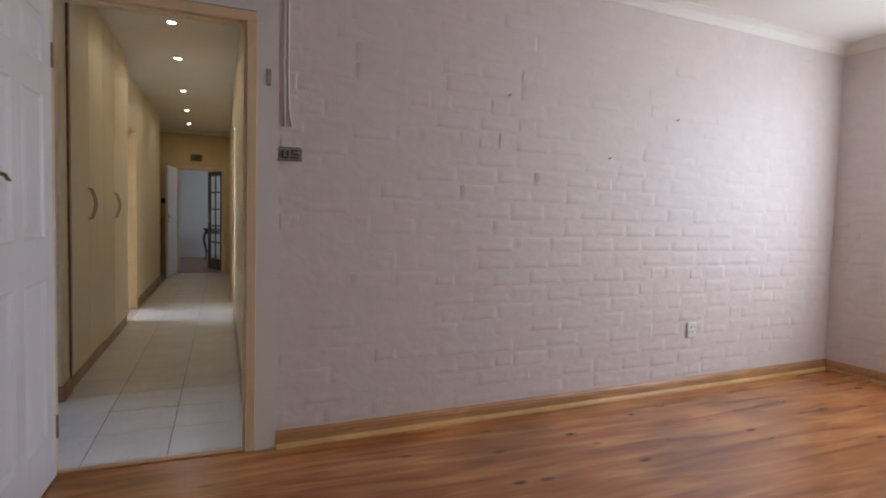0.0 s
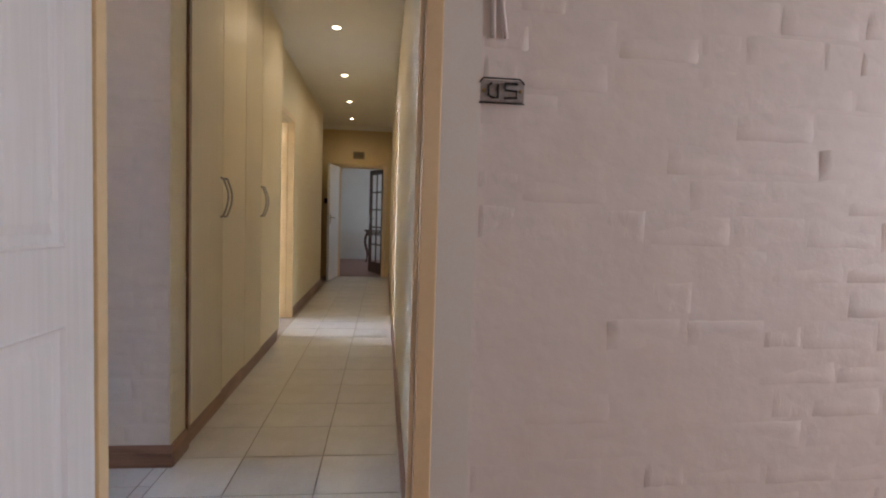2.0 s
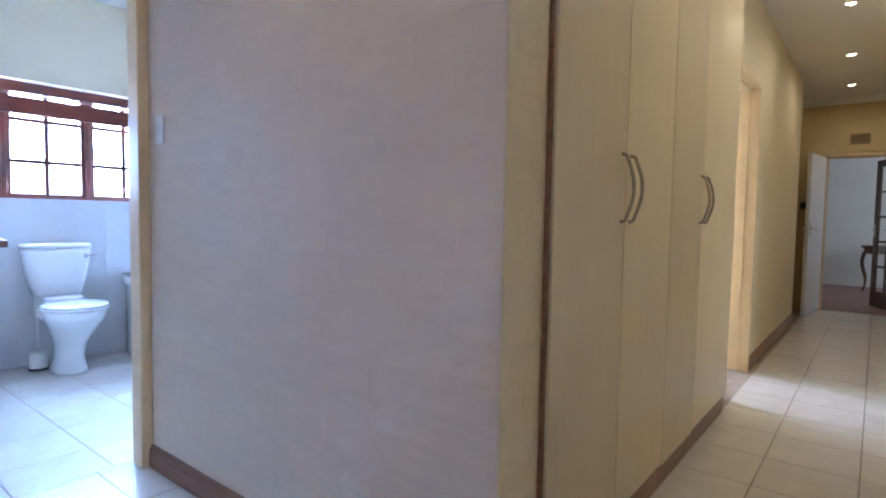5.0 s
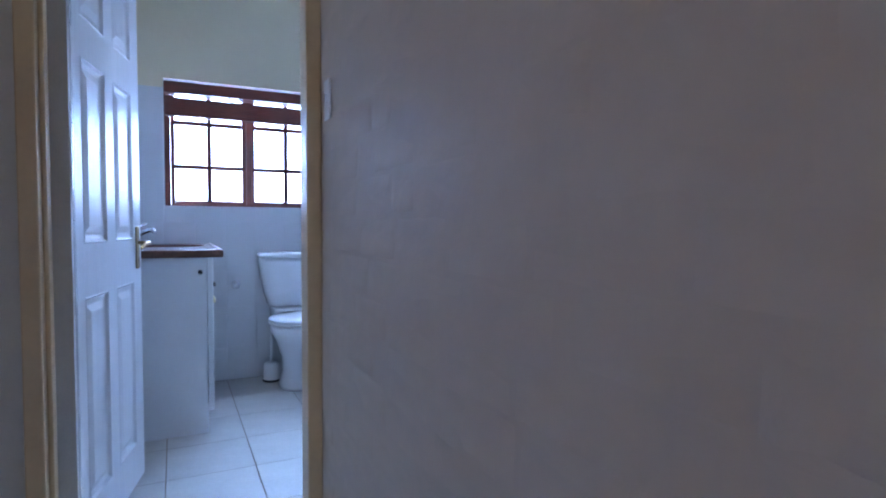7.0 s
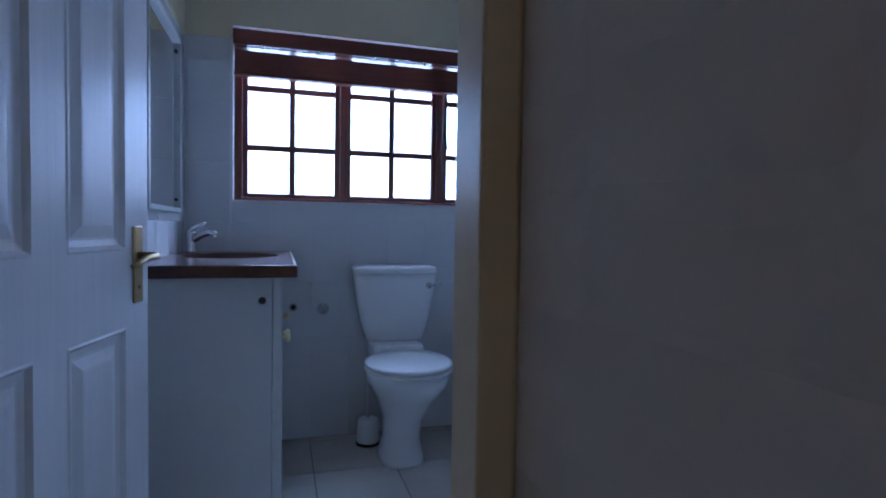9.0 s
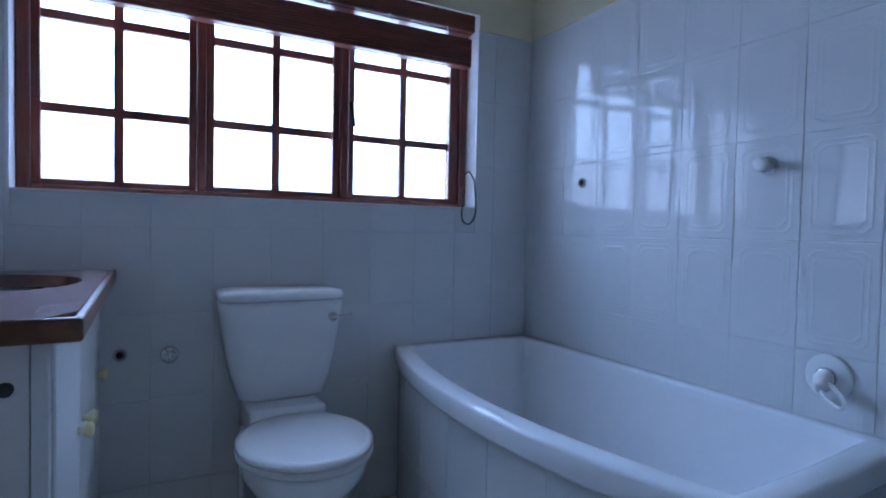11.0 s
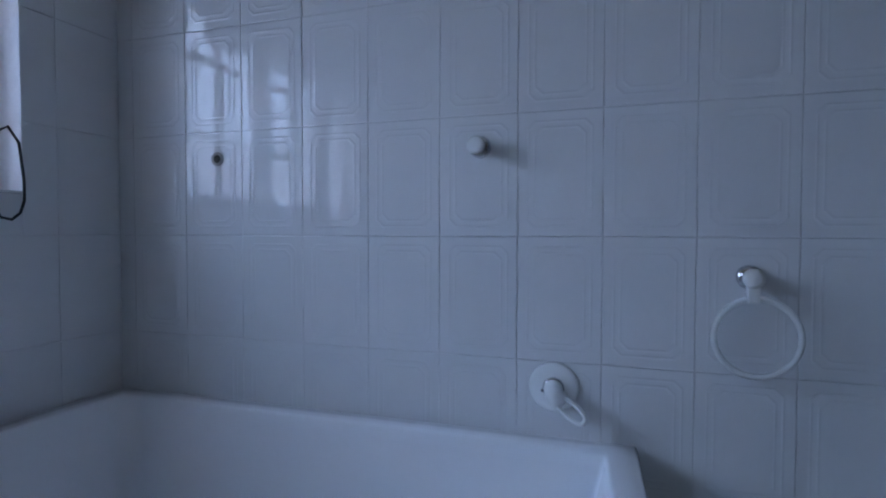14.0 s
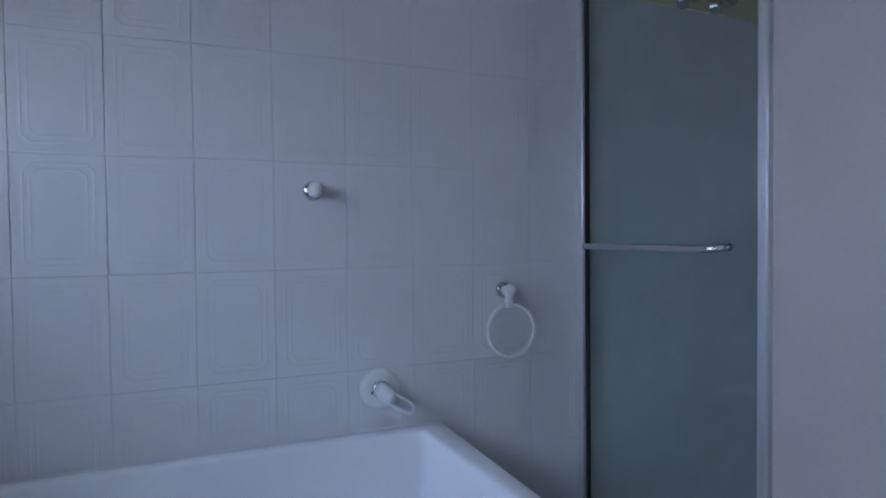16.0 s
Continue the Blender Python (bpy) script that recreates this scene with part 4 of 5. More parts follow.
part("edging", box((-3.9548, YV + 0.003, 0.893), (-3.941, 0.86, 0.931), 0.0062, 3), M["counter_edge"], wt, "brown wooden end edge")
part("hole_rim", loft([[(-4.58 + r * 0.24 * math.cos(2 * math.pi * i / 48), 0.615 + r * 0.19 * math.sin(2 * math.pi * i / 48), z) for i in range(48)]
                       for r, z in ((0.999, 0.9292), (0.985, 0.9292), (0.985, 0.898), (0.999, 0.898))], False, False), M["counter_edge"], wt, "raw brown cut edge")

tap = thing("basin_tap", pose(-4.84, 0.43, 0.93, 0, 0, -35), "chrome single lever basin tap", "tap")
part("base", lathe([(0.026, 0.0), (0.026, 0.006), (0.022, 0.012), (0.021, 0.07), (0.023, 0.085), (0.016, 0.098)], 18), M["chrome"], tap, "", True)
part("spout", tube([(0, 0.0, 0.05), (0.0, 0.05, 0.075), (0.0, 0.1, 0.09), (0.0, 0.125, 0.085), (0.0, 0.128, 0.068)], lambda u: 0.016 - 0.004 * u, 12), M["chrome"], tap, "", True)
part("lever", tube([(0, 0.0, 0.098), (0, 0.02, 0.112), (0, 0.075, 0.13)], lambda u: 0.012 - 0.005 * u, 10), M["chrome"], tap, "", True)
mi = thing("mirror", Matrix(), "framed mirror with a small shelf above the vanity", "mirror")
for lo, hi in (((-4.74, YV + 0.003, 1.1), (-4.72, YV + 0.028, 1.82)), ((-4.16, YV + 0.003, 1.1), (-4.14, YV + 0.028, 1.82)), ((-4.72, YV + 0.003, 1.1), (-4.16, YV + 0.028, 1.12)), ((-4.72, YV + 0.003, 1.8), (-4.16, YV + 0.028, 1.82))):
    part("frame", box(lo, hi, 0.003), M["frame_grey"], mi)
part("glass", box((-4.72, YV + 0.003, 1.12), (-4.16, YV + 0.012, 1.8)), M["mirror"], mi, "silvered mirror glass")
for z in (1.155, 1.765):
    part("clip", box((-4.718, YV + 0.012, z - 0.006), (-4.695, YV + 0.018, z + 0.006), 0.001), M["black"], mi, "black mirror clip")

# ---------------------------------------------------------------- toilet


def rounded(cx, cy, rx, ry, z, n=32, power=2.0, front=None):
    pts = []
    for i in range(n):
        a = 2 * math.pi * i / n
        c, s = math.cos(a), math.sin(a)
        k = 2.0 / power
        x, y = math.copysign(abs(c) ** k, c) * rx, math.copysign(abs(s) ** k, s) * ry
        pts.append((cx + x, cy + y, z))
    return pts


wc = thing("toilet", Matrix(), "white ceramic close coupled toilet with lid closed", "toilet")
ty = 1.347
part("cistern", loft([rounded(-4.865, ty, 0.07, 0.12, 0.503, power=5), rounded(-4.865, ty, 0.084, 0.143, 0.515, power=5), rounded(-4.865, ty, 0.09, 0.168, 0.6, power=5), rounded(-4.865, ty, 0.093, 0.186, 0.7, power=5.5),
                      rounded(-4.865, ty, 0.095, 0.2, 0.8, power=6), rounded(-4.865, ty, 0.096, 0.202, 0.829, power=6)]), M["ceramic"], wc, "", True)
part("cistern_lid", loft([rounded(-4.864, ty, 0.094, 0.2, 0.832, power=6), rounded(-4.864, ty, 0.0985, 0.2045, 0.836, power=6), rounded(-4.864, ty, 0.0985, 0.2045, 0.852, power=6),
                          rounded(-4.864, ty, 0.093, 0.198, 0.863, power=6), rounded(-4.864, ty, 0.07, 0.165, 0.869, power=6)]), M["ceramic"], wc, "", True)
part("flush_boss", lathe([(0.015, -4.772), (0.015, -4.76), (0.01, -4.753)], 16, "X", (0, ty + 0.155, 0.775)), M["chrome"], wc, "chrome flush boss", True)
part("flush_lever", tube([(-4.775, ty + 0.155, 0.775), (-4.755, ty + 0.155, 0.775), (-4.75, ty + 0.17, 0.777), (-4.745, ty + 0.215, 0.785)], lambda u: 0.009 - 0.005 * u, 8), M["chrome"], wc, "chrome flush lever", True)
part("pedestal", loft([rounded(-4.66, ty, 0.15, 0.105, 0.0, power=2.6), rounded(-4.66, ty, 0.145, 0.1, 0.02, power=2.6), rounded(-4.65, ty, 0.12, 0.085, 0.1), rounded(-4.62, ty, 0.125, 0.09, 0.2),
                       rounded(-4.555, ty, 0.19, 0.135, 0.324), rounded(-4.525, ty, 0.215, 0.17, 0.384), rounded(-4.52, ty, 0.222, 0.178, 0.427), rounded(-4.52, ty, 0.218, 0.174, 0.437)]), M["ceramic"], wc, "", True)
part("shelf", box((-4.955, ty - 0.12, 0.34), (-4.7, ty + 0.12, 0.502), 0.02, 3), M["ceramic"], wc, "", True)
part("seat", loft([rounded(-4.51, ty, 0.212, 0.182, 0.4401), rounded(-4.51, ty, 0.22, 0.19, 0.4441), rounded(-4.51, ty, 0.22, 0.19, 0.4541), rounded(-4.51, ty, 0.214, 0.184, 0.4581)]), M["plastic"], wc, "", True)
part("seat_lid", loft([rounded(-4.512, ty, 0.214, 0.184, 0.4601), rounded(-4.512, ty, 0.221, 0.191, 0.4651), rounded(-4.512, ty, 0.219, 0.189, 0.4751), rounded(-4.512, ty, 0.2, 0.17, 0.4821), rounded(-4.512, ty, 0.1, 0.09, 0.4861)]), M["ceramic"], wc, "glossy white lid", True)

br = thing("toilet_brush", pose(-4.83, 1.222, 0.0), "white toilet brush in a round plastic holder", "toilet brush")
part("base", lathe([(0.058, 0.0), (0.06, 0.004), (0.056, 0.012)], 24), M["black"], br, "dark base")
part("holder", lathe([(0.052, 0.013), (0.054, 0.02), (0.05, 0.1), (0.046, 0.122), (0.03, 0.128), (0.012, 0.129)], 24), M["plastic"], br, "", True)
part("stick", lathe([(0.009, 0.13), (0.008, 0.34), (0.01, 0.4), (0.009, 0.415), (0.004, 0.42)], 12), M["plastic"], br, "", True)

vl = thing("stop_valve", pose(XW + 0.001, 1.012, 0.646), "chrome stop valve on the tiled wall", "valve")
part("flange", lathe([(0.028, 0.0), (0.028, 0.004), (0.02, 0.01)], 18, "X"), M["chrome"], vl, "", True)
part("body", lathe([(0.014, 0.008), (0.014, 0.03), (0.018, 0.034), (0.017, 0.05), (0.008, 0.054)], 16, "X"), M["chrome"], vl, "", True)


def pipe_hole(at, axis, s):
    h = thing("pipe_hole", Matrix.Translation(at), "ragged dark pipe hole in the wall tiles", "hole", "wall holes")
    part("socket", lathe([(0.019, 0.0), (0.02, s * 0.003), (0.014, s * 0.004)], 14, axis), M["fill"], h)
    # No hole is cut: a raised dark cone carries the bore's shade.
    part("bore", lathe([(0.012, s * 0.0035), (0.009, s * 0.0055)], 12, axis), M["dark"], h, "dark cone for the shaded bore")


pipe_hole((XW + 0.001, 0.869, 0.656), "X", 1)
pipe_hole((-4.616, YT - 0.001, 1.274), "Y", -1)

# ---------------------------------------------------------------- bath


def bath_outline(n_front=28, n_side=8, n_back=20):
    pts = []
    for k in range(n_front):
        x = XW + 0.008 + 1.475 * k / n_front
        pts.append((x, 1.69 + 0.235 * (x + 4.23) ** 2))
    y_r = 1.69 + 0.235 * (-3.487 + 4.23) ** 2
    for k in range(n_side):
        pts.append((-3.487 - 0.035 * k / n_side, y_r + (2.452 - y_r) * k / n_side))
    for k in range(n_back):
        pts.append((-3.522 + (XW + 0.008 + 3.522) * k / n_back, 2.452))
    for k in range(n_side):
        pts.append((XW + 0.008, 2.452 + (1.69 + 0.235 * (XW + 0.008 + 4.23) ** 2 - 2.452) * k / n_side))
    return pts


def bath_ring(ins, z, round_by=0.0):
    pts = bath_outline()
    cx, cy = -4.24, 2.1
    out = []
    n = len(pts)
    for i, (x, y) in enumerate(pts):
        a, b = Vector(pts[i - 1]), Vector(pts[(i + 1) % n])
        px = cx + (x - cx) * (1 - 2 * ins / 1.44)
        py = cy + (y - cy) * (1 - 2 * ins / 0.72)
        if round_by:
            ang = math.atan2((py - cy) / 0.3, (px - cx) / 0.66)
            ex, ey = cx + (0.72 - ins) * math.cos(ang), cy + 0.02 + (0.36 - ins) * math.sin(ang)
            px, py = px + (ex - px) * round_by, py + (ey - py) * round_by
        out.append((px, py, z))
    return out


ba = thing("bath", Matrix(), "white acrylic bath with a curved front rim", "bathtub")
part("tub", loft([bath_ring(0.014, 0.548), bath_ring(0.003, 0.552), bath_ring(0.0, 0.56), bath_ring(0.0, 0.606), bath_ring(0.002, 0.612), bath_ring(0.007, 0.616), bath_ring(0.052, 0.616, 0.04),
                  bath_ring(0.057, 0.614, 0.05), bath_ring(0.06, 0.608, 0.06), bath_ring(0.064, 0.58, 0.08), bath_ring(0.078, 0.48, 0.14), bath_ring(0.1, 0.32, 0.25), bath_ring(0.13, 0.24, 0.35), bath_ring(0.17, 0.21, 0.42),
                  bath_ring(0.24, 0.2, 0.5)], cap_lo=False), M["acrylic"], ba, "", True)
part("drain", lathe([(0.034, 0.0), (0.034, 0.004), (0.02, 0.006), (0.005, 0.003)], 20, "Z", (-4.25, 2.08, 0.2)), M["chrome"], ba, "chrome drain", True)
part("overflow", lathe([(0.03, 0.0), (0.032, 0.006), (0.02, 0.012), (0.006, 0.013)], 20, "Y", (-4.42, 1.77, 0.575)), M["chrome"], ba, "chrome overflow cap", True)
outline = [p for p in bath_outline()]
front = [(x, y + 0.02) for x, y in outline[:28]] + [(-3.505, outline[28][1] + 0.02)]
apron_cols = 7
for r, (z0, z1) in enumerate(((0.004, 0.268), (0.271, 0.549))):
    for c in range(apron_cols):
        seg = front[c * 4: c * 4 + 5]
        seg[0] = (seg[0][0] + 0.0012, seg[0][1])
        seg[-1] = (seg[-1][0] - 0.0012, seg[-1][1])
        ring = [(x, y) for x, y in seg] + [(x, y + 0.012) for x, y in reversed(seg)]
        part("apron_tile", loft([[(x, y, z) for x, y in ring] for z in (z0, z1)]), M["wall_tile"], ba)
part("apron_backing", loft([[(x, y + 0.008, z) for x, y in front] + [(x, y + 0.03, z) for x, y in reversed(front)] for z in (0.0, 0.548)]), M["grout_white"], ba)
part("apron_end", box((-3.545, 1.85, 0.0), (-3.535, 2.452, 0.549)), M["wall_tile"], ba)

mx_ = thing("bath_mixer", pose(-3.7, YT - 0.001, 0.727), "white single lever bath mixer on a round plate", "mixer tap")
part("plate", lathe([(0.056, 0.0), (0.056, -0.005), (0.05, -0.01), (0.03, -0.012)], 28, "Y"), M["plastic"], mx_, "", True)
part("collar", lathe([(0.024, -0.011), (0.024, -0.02), (0.02, -0.022)], 20, "Y"), M["chrome"], mx_, "chrome collar", True)
part("body", tube([(0.0, -0.018, 0.0), (0.004, -0.04, -0.003), (0.012, -0.058, -0.01), (0.02, -0.066, -0.016)], lambda u: 0.021 - 0.004 * u * u, 16), M["plastic"], mx_, "", True)
way, across = Vector((0.78, -0.3, -0.52)).normalized(), Vector((0.54, 0.1, 0.8)).normalized()
loop = []
for k in range(28):
    a = 2 * math.pi * k / 28
    c = math.cos(a)
    wide = 0.0165 - 0.003 * (c + 1) / 2
    loop.append(Vector((0.014, -0.058, -0.011)) + way * (0.036 + 0.036 * math.copysign(abs(c) ** 0.75, c)) + across * wide * math.copysign(abs(math.sin(a)) ** 0.75, math.sin(a)))
part("lever", tube(loop, 0.0052, 8, closed=True), M["plastic"], mx_, "white open loop lever", True)
part("marker", lathe([(0.004, 0.0), (0.004, -0.0015)], 8, "Y", (-0.024, -0.0125, -0.008)), M["black"], mx_, "tiny dark screw cover")

hk = thing("robe_hook", pose(-3.874, YT - 0.001, 1.272), "chrome and white round robe hook on the tiles", "hook")
part("rose", lathe([(0.026, 0.0), (0.026, -0.006), (0.02, -0.012)], 20, "Y"), M["chrome"], hk, "", True)
part("knob", lathe([(0.012, -0.01), (0.013, -0.028), (0.02, -0.034), (0.021, -0.046), (0.014, -0.05)], 20, "Y"), M["plastic"], hk, "", True)

tr = thing("towel_ring", pose(-3.312, YT - 0.001, 0.985), "white towel ring on a chrome wall mount", "towel ring")
part("rose", lathe([(0.025, 0.0), (0.025, -0.006), (0.019, -0.012)], 20, "Y"), M["chrome"], tr, "", True)
part("knob", lathe([(0.012, -0.01), (0.013, -0.03), (0.019, -0.036), (0.02, -0.046), (0.012, -0.05)], 20, "Y"), M["plastic"], tr, "", True)
part("hanger", box((-0.012, -0.046, -0.05), (0.012, -0.03, -0.012), 0.004, 2), M["plastic"], tr)
part("ring", tube([(0.077 * math.sin(2 * math.pi * k / 40) + 0.008, -0.038, -0.117 + 0.077 * math.cos(2 * math.pi * k / 40)) for k in range(40)], 0.0064, 10, closed=True), M["plastic"], tr, "", True)

# ---------------------------------------------------------------- shower
sh = thing("shower_door", Matrix(), "green tinted glass shower door in a pale metal frame", "shower door")
g = part("glass", box((XG - 0.003, 1.815, 0.03), (XG + 0.003, 2.425, 1.98)), M["green_glass"], sh, "green tinted clear glass")
g.visible_shadow = False
part("wall_profile", box((XG - 0.018, 2.428, 0.0), (XG + 0.012, YT - 0.001, 2.0), 0.002), M["alu"], sh)
# Black strip: shade on the metal profile's edge, put into the colour.
part("edge_shade", box((XG - 0.008, 2.42, 0.02), (XG + 0.008, 2.428, 1.99)), M["black"], sh, "black strip for the shaded metal edge")
part("post", box((XG - 0.016, 1.79, 0.0), (XG + 0.014, 1.806, 2.0), 0.003), M["alu"], sh)
part("post", box((XG - 0.012, 1.806, 0.0), (XG + 0.01, 1.817, 2.0), 0.002), M["alu"], sh)
part("sill", box((XG - 0.02, 1.79, 0.0), (XG + 0.02, 2.45, 0.03), 0.003), M["alu"], sh)
part("head", box((XG - 0.02, 1.79, 1.98), (XG + 0.02, 2.45, 2.01), 0.003), M["alu"], sh)
part("towel_bar", tube([(XG - 0.003, 1.893, 1.118), (XG - 0.03, 1.895, 1.116), (XG - 0.042, 1.906, 1.114), (XG - 0.044, 1.93, 1.113), (XG - 0.044, 2.35, 1.113), (XG - 0.042, 2.38, 1.113), (XG - 0.03, 2.392, 1.113), (XG - 0.003, 2.394, 1.113)],
                       0.0095, 10), M["chrome"], sh, "chrome towel bar", True)
st = thing("shower_taps", pose(-2.54, YT - 0.001, 1.95), "pair of chrome shower taps on the shower wall", "shower taps")
for x in (-0.075, 0.075):
    part("tap", lathe([(0.03, 0.0), (0.03, -0.006), (0.014, -0.02), (0.014, -0.045), (0.026, -0.05), (0.026, -0.075), (0.016, -0.08)], 16, "Y", (x, 0, 0)), M["chrome"], st, "", True)

# ---------------------------------------------------------------- pieces: bricks, wall tiles, floor tiles


def brick_mesh(length, height, depth, seed, mat):
    """One painted brick face: soft worn edges and an uneven front under thick paint."""
    r = random.Random(seed)
    nx, nz = 6, 3
    tilt, lift, slant = r.choice((-1.2, -0.9, -0.6, 0.5, 0.9)), r.uniform(-0.5, 0.5), r.uniform(-1, 1)
    skew = [r.uniform(-1, 1) * 0.006 for _ in range(4)]
    bm = bmesh.new()
    grid = []
    for j in range(nz + 3):
        row = []
        for i in range(nx + 3):
            edge = i in (0, nx + 2) or j in (0, nz + 2)
            u = min(max(i - 1, 0), nx) / nx
            w = min(max(j - 1, 0), nz) / nz
            x = (u - 0.5) * (length - 0.024) + (math.copysign(0.0085, u - 0.5) if i in (0, nx + 2) else 0) + (skew[0] if u > 0.5 else skew[1])
            z = (w - 0.5) * (height - 0.024) + (math.copysign(0.0085, w - 0.5) if j in (0, nz + 2) else 0) + (skew[2] if w > 0.5 else skew[3]) * 0.6
            y = 0.0006 if edge else -depth * (0.3 + 0.4 * lift + tilt * (w - 0.5) + slant * (u - 0.5) + 0.12 * r.random())
            row.append(bm.verts.new((x + r.uniform(-1, 1) * 0.003, y, z + r.uniform(-1, 1) * 0.0028)))
        grid.append(row)
    for j in range(nz + 2):
        for i in range(nx + 2):
            bm.faces.new((grid[j][i], grid[j][i + 1], grid[j + 1][i + 1], grid[j + 1][i]))
    return mesh_from("brick", bm, mat, True)


def lay_bricks(parent, mat, m, x0, x1, z0, z1, depth, length=0.245, height=0.0975, seed=1, single=300):
    """Uneven courses of bricks on a wall face, some sunk under the paint; the first ones are objects, the rest one joined part."""
    kinds = [brick_mesh(length, height, depth, seed * 50 + k, mat) for k in range(30)]
    r = random.Random(seed)
    spots = []
    row = 0
    z = z0 + height / 2
    while z + height / 2 <= z1 + 0.001:
        x = x0 - (0.5 if row % 2 else 0.0) * length + r.uniform(-1, 1) * 0.03
        while x < x1:
            step = length * r.choice((0.5, 0.94, 0.97, 1.0, 1.0, 1.0, 1.02, 1.05))
            a, b = max(x, x0), min(x + step, x1)
            if b - a > 0.06:
                spots.append(((a + b) / 2, z + r.uniform(-1, 1) * 0.005, (b - a) / length))
            x += step
        z += height
        row += 1
    spots.sort(key=lambda s: s[0])
    rest = bmesh.new()
    for k, (x, z, sx) in enumerate(spots):
        me = kinds[r.randrange(30)]
        show = noise.noise(Vector((x * 0.9, 3.1 * seed, z * 1.3))) * 0.95 + 0.85 + r.uniform(-0.6, 0.5) - max(0.0, z - 1.5) * 0.35
        if show < 0.12:
            continue
        show = min(show, 1.25)
        sunk = r.choice((0.0, 0.05, 0.12, 0.2, 0.3)) * depth
        wry = depth / 0.0024
        turn = m @ pose(x, sunk, z, r.uniform(-1, 1) * 0.3 * wry, r.uniform(-1, 1) * 0.6, r.uniform(-1, 1) * 0.12 * wry) @ Matrix.Diagonal((sx, 0.35 + 0.95 * show, r.uniform(0.97, 1.04), 1))
        if k < single:
            ob = new("brick", me)
            ob.parent = parent
            ob.matrix_world = turn
        else:
            n0 = len(rest.verts)
            rest.from_mesh(me)
            rest.verts.ensure_lookup_table()
            for v in rest.verts[n0:]:
                v.co = turn @ v.co
    if len(rest.verts):
        ob = new("brick_courses", mesh_from("brick_courses", rest, mat, True))
        ob.parent = parent
        ob.matrix_world = Matrix()
        ob["kind"] = "stuff"
    else:
        rest.free()


lay_bricks(wall_bed, M["brick_white"], SKEW, 0.146, XB - 0.005, 0.09, 2.53, 0.0019, seed=3, single=290)
lay_bricks(wall_pass, M["brick_beige"], Matrix.Translation((0, YP, 0)), -2.738, -1.0, 0.1, CH, 0.0015, seed=4, single=300)
lay_bricks(wall_pier, M["brick_cream"], pose(-0.994, 0, 0, 0, 0, 90), 1.064, 1.244, 0.1, CH, 0.0022, seed=9)
lay_bricks(wall_right, M["brick_white"], SKEW @ pose(XB, 0, 0, 0, 0, -90), 0.005, 0.69, 0.09, 2.43, 0.0016, seed=5, single=0)
lay_bricks(wall_left, M["brick_cream"], pose(XL, 0, 0, 0, 0, 90), 4.59, 7.24, 0.1, CH, 0.0011, seed=6, single=330)


def tile_mesh(w, h, mat, plain=False):
    """A glazed tile with soft edges and a raised frame with cut corners."""
    bm = bmesh.new()
    rows = [(0.0, -0.0013), (0.0008, -0.0003), (0.003, 0.0)]
    if not plain and w > 0.12 and h > 0.2:
        rows += [(0.02, 0.0), (0.0235, 0.00065), (0.0275, 0.0), (0.034, 0.0), (0.0375, 0.0006), (0.0415, 0.0)]
        relief_cell(bm, -w / 2, w / 2, -h / 2, h / 2, 0.0, rows[:3], 0.0)
        bmesh.ops.delete(bm, geom=[f for f in bm.faces if len(f.verts) == 4 and abs(f.calc_area() - (w - 0.006) * (h - 0.006)) < 1e-6], context="FACES_ONLY")
        inner = bmesh.new()
        relief_cell(inner, -w / 2 + 0.003, w / 2 - 0.003, -h / 2 + 0.003, h / 2 - 0.003, 0.0, [(0.0, 0.0)] + [(i - 0.003, d) for i, d in rows[3:]], 0.016)
        me = bpy.data.meshes.new("tmp")
        inner.to_mesh(me)
        inner.free()
        bm.from_mesh(me)
        bpy.data.meshes.remove(me)
    else:
        relief_cell(bm, -w / 2, w / 2, -h / 2, h / 2, 0.0, rows)
    return mesh_from("tile", bm, mat)


tile_cache = {}


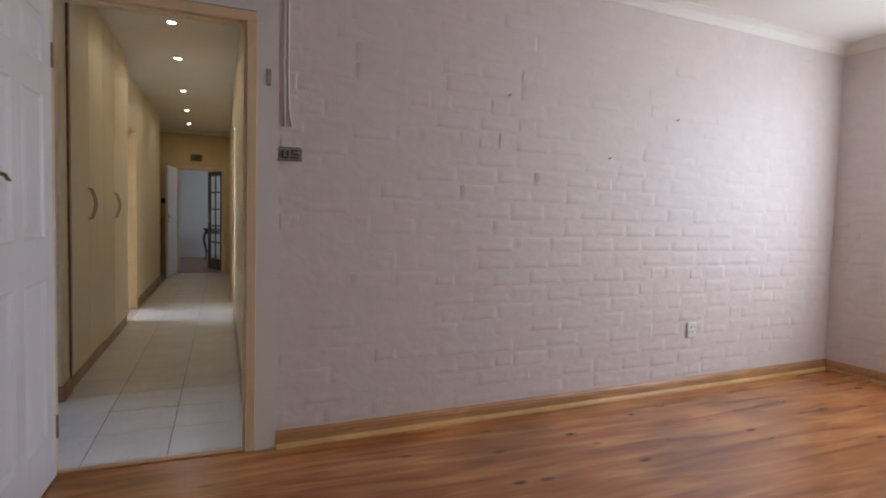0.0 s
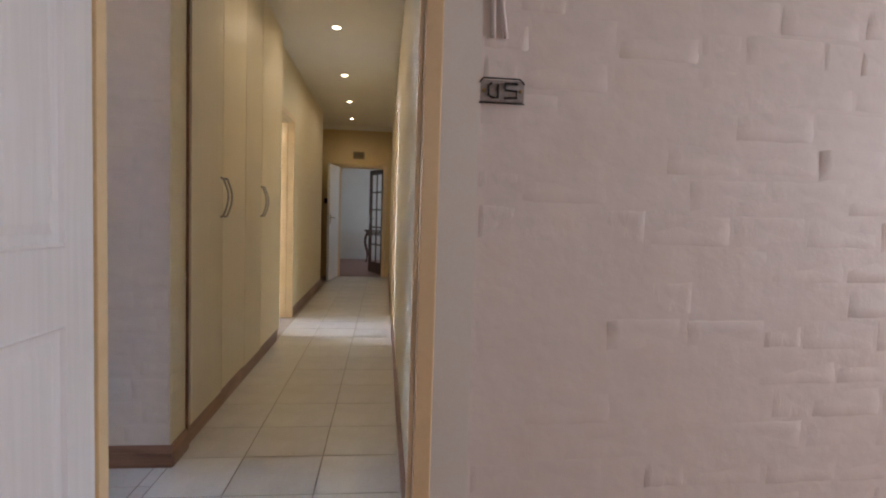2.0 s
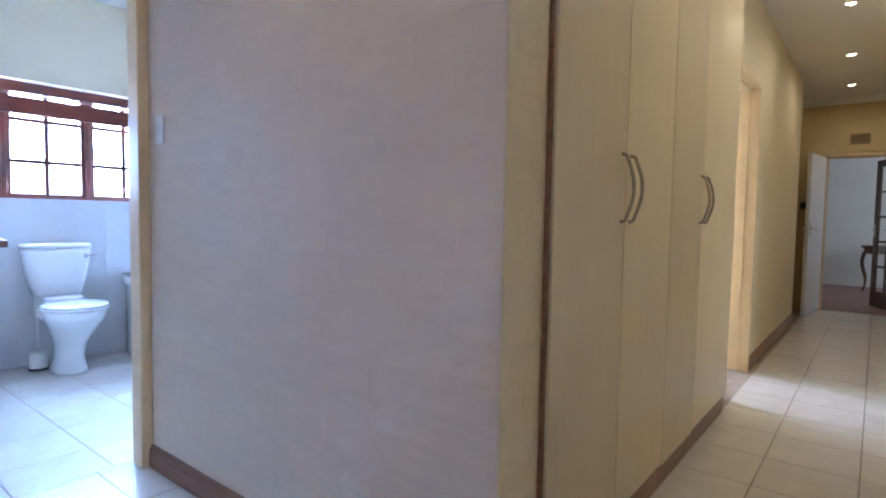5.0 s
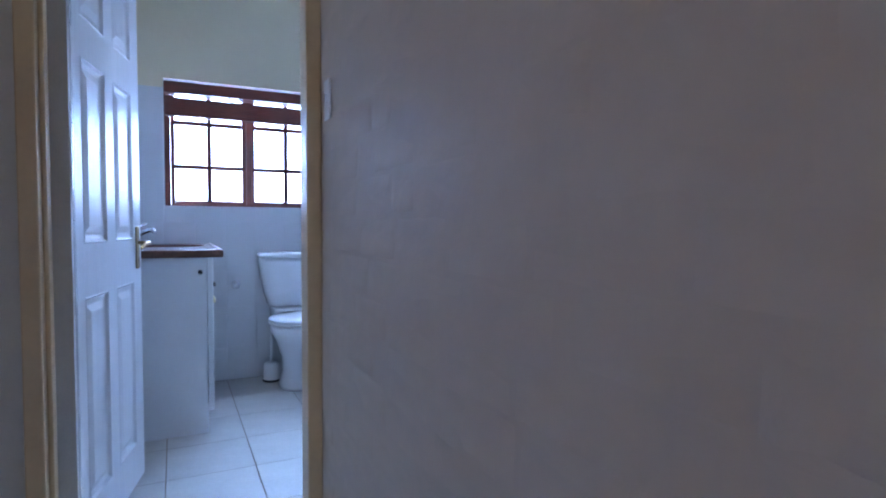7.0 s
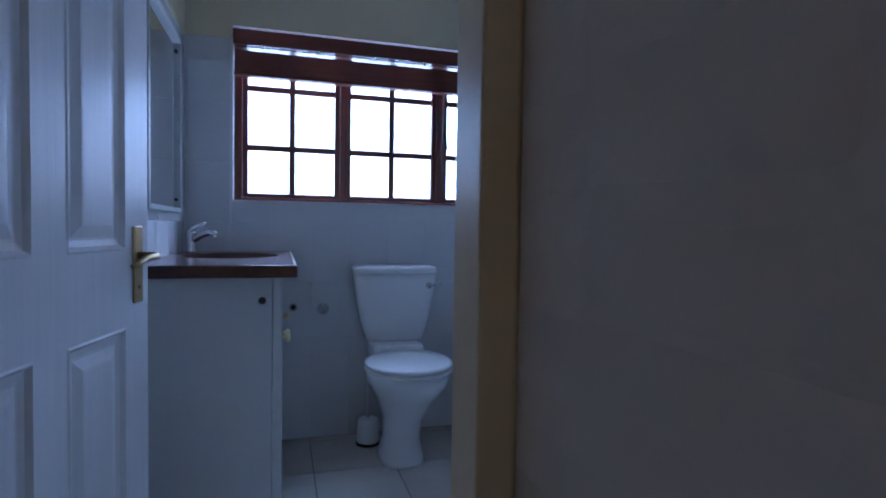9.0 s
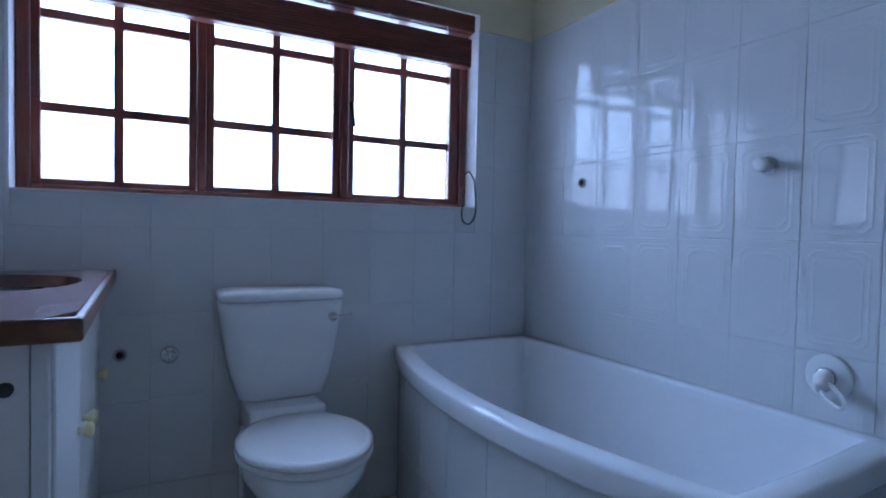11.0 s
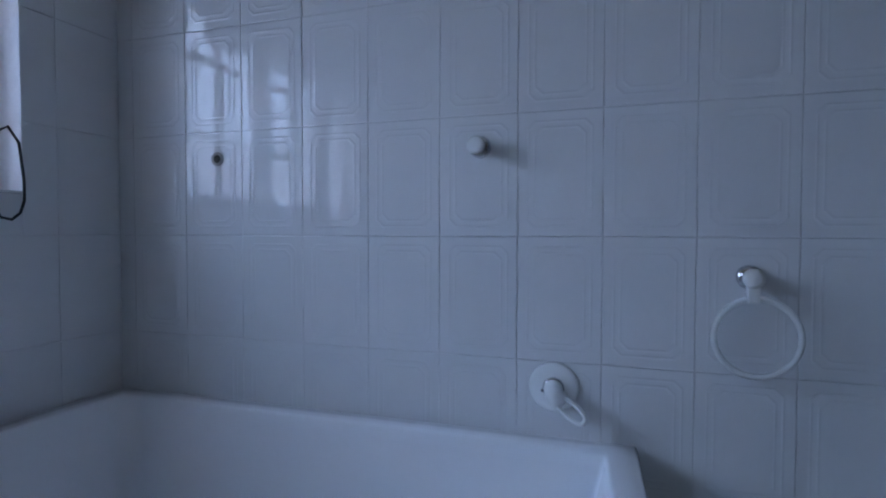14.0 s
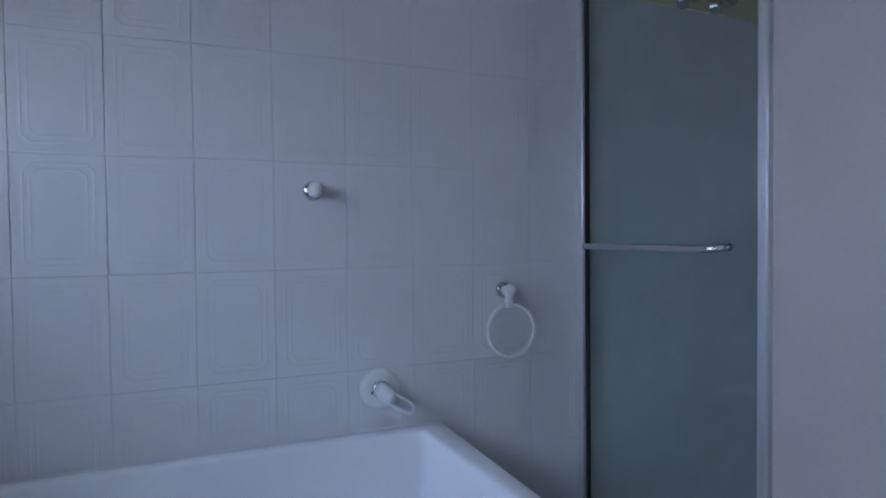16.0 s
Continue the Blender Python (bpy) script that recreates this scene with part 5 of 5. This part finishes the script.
def lay_tiles(parent, mat, m, u0, u1, z0, z1, ou, oz, pw, ph, gap=0.001, hole=None, plain=False, jitter=0.28):
    """Tiles on a face seen from -y, clipped to the field and to one rectangular hole."""
    r = random.Random(11)
    i0, i1 = math.floor((u0 - ou) / pw), math.ceil((u1 - ou) / pw)
    j0, j1 = math.floor((z0 - oz) / ph), math.ceil((z1 - oz) / ph)
    for i in range(i0, i1):
        for j in range(j0, j1):
            a, b = max(ou + i * pw, u0), min(ou + (i + 1) * pw, u1)
            c, d = max(oz + j * ph, z0), min(oz + (j + 1) * ph, z1)
            cells = [(a, b, c, d)]
            if hole and not (b <= hole[0] or a >= hole[1] or d <= hole[2] or c >= hole[3]):
                cells = []
                if a < hole[0]:
                    cells.append((a, hole[0], c, d))
                if b > hole[1]:
                    cells.append((hole[1], b, c, d))
                ma, mb = max(a, hole[0]), min(b, hole[1])
                if c < hole[2]:
                    cells.append((ma, mb, c, hole[2]))
                if d > hole[3]:
                    cells.append((ma, mb, hole[3], d))
            for a2, b2, c2, d2 in cells:
                w, h = b2 - a2 - gap, d2 - c2 - gap
                if w < 0.012 or h < 0.012:
                    continue
                key = (round(w, 3), round(h, 3), mat.name, plain)
                if key not in tile_cache:
                    tile_cache[key] = tile_mesh(w, h, mat, plain)
                ob = new("tile", tile_cache[key])
                ob.parent = parent
                ob.matrix_world = m @ pose((a2 + b2) / 2, 0, (c2 + d2) / 2, r.uniform(-1, 1) * jitter, 0, r.uniform(-1, 1) * jitter)


OX, OZ, PW, PH = -3.034, -0.063, 0.188, 0.282
lay_tiles(wall_tiled, M["wall_tile"], Matrix.Translation((0, YT, 0)), XW, XG - 0.004, 0.0, 1.922, OX, OZ, PW, PH)
lay_tiles(wall_win, M["wall_tile"], pose(XW, 0, 0, 0, 0, 90), YV, YT, 0.0, 1.922, YT, OZ, PW, PH, hole=(0.591, 2.183, 1.168, 1.985), plain=True)
lay_tiles(wall_van, M["wall_tile"], pose(0, YV, 0, 0, 0, 180), 2.9, 4.965, 0.0, 1.922, 4.965, OZ, PW, PH, plain=True)
FP = 0.355
for u0, u1, v0, v1, ou, ov in ((XW, -2.86, YV, YT, -4.21, 0.95), (-2.86, XL + 0.05, 0.035, YP, -0.7, 0.88), (XL + 0.05, XR, 0.035, YE, -0.7, 0.785), (-2.86, -2.78, 0.3, 1.06, -0.7, 0.785)):
    if u1 - u0 > 0.2:
        lay_tiles(floor, M["floor_tile"], Matrix.Rotation(radians(-90), 4, "X"), u0, u1, v0, v1, ou, ov, FP, FP, gap=0.0045, plain=True, jitter=0.12)
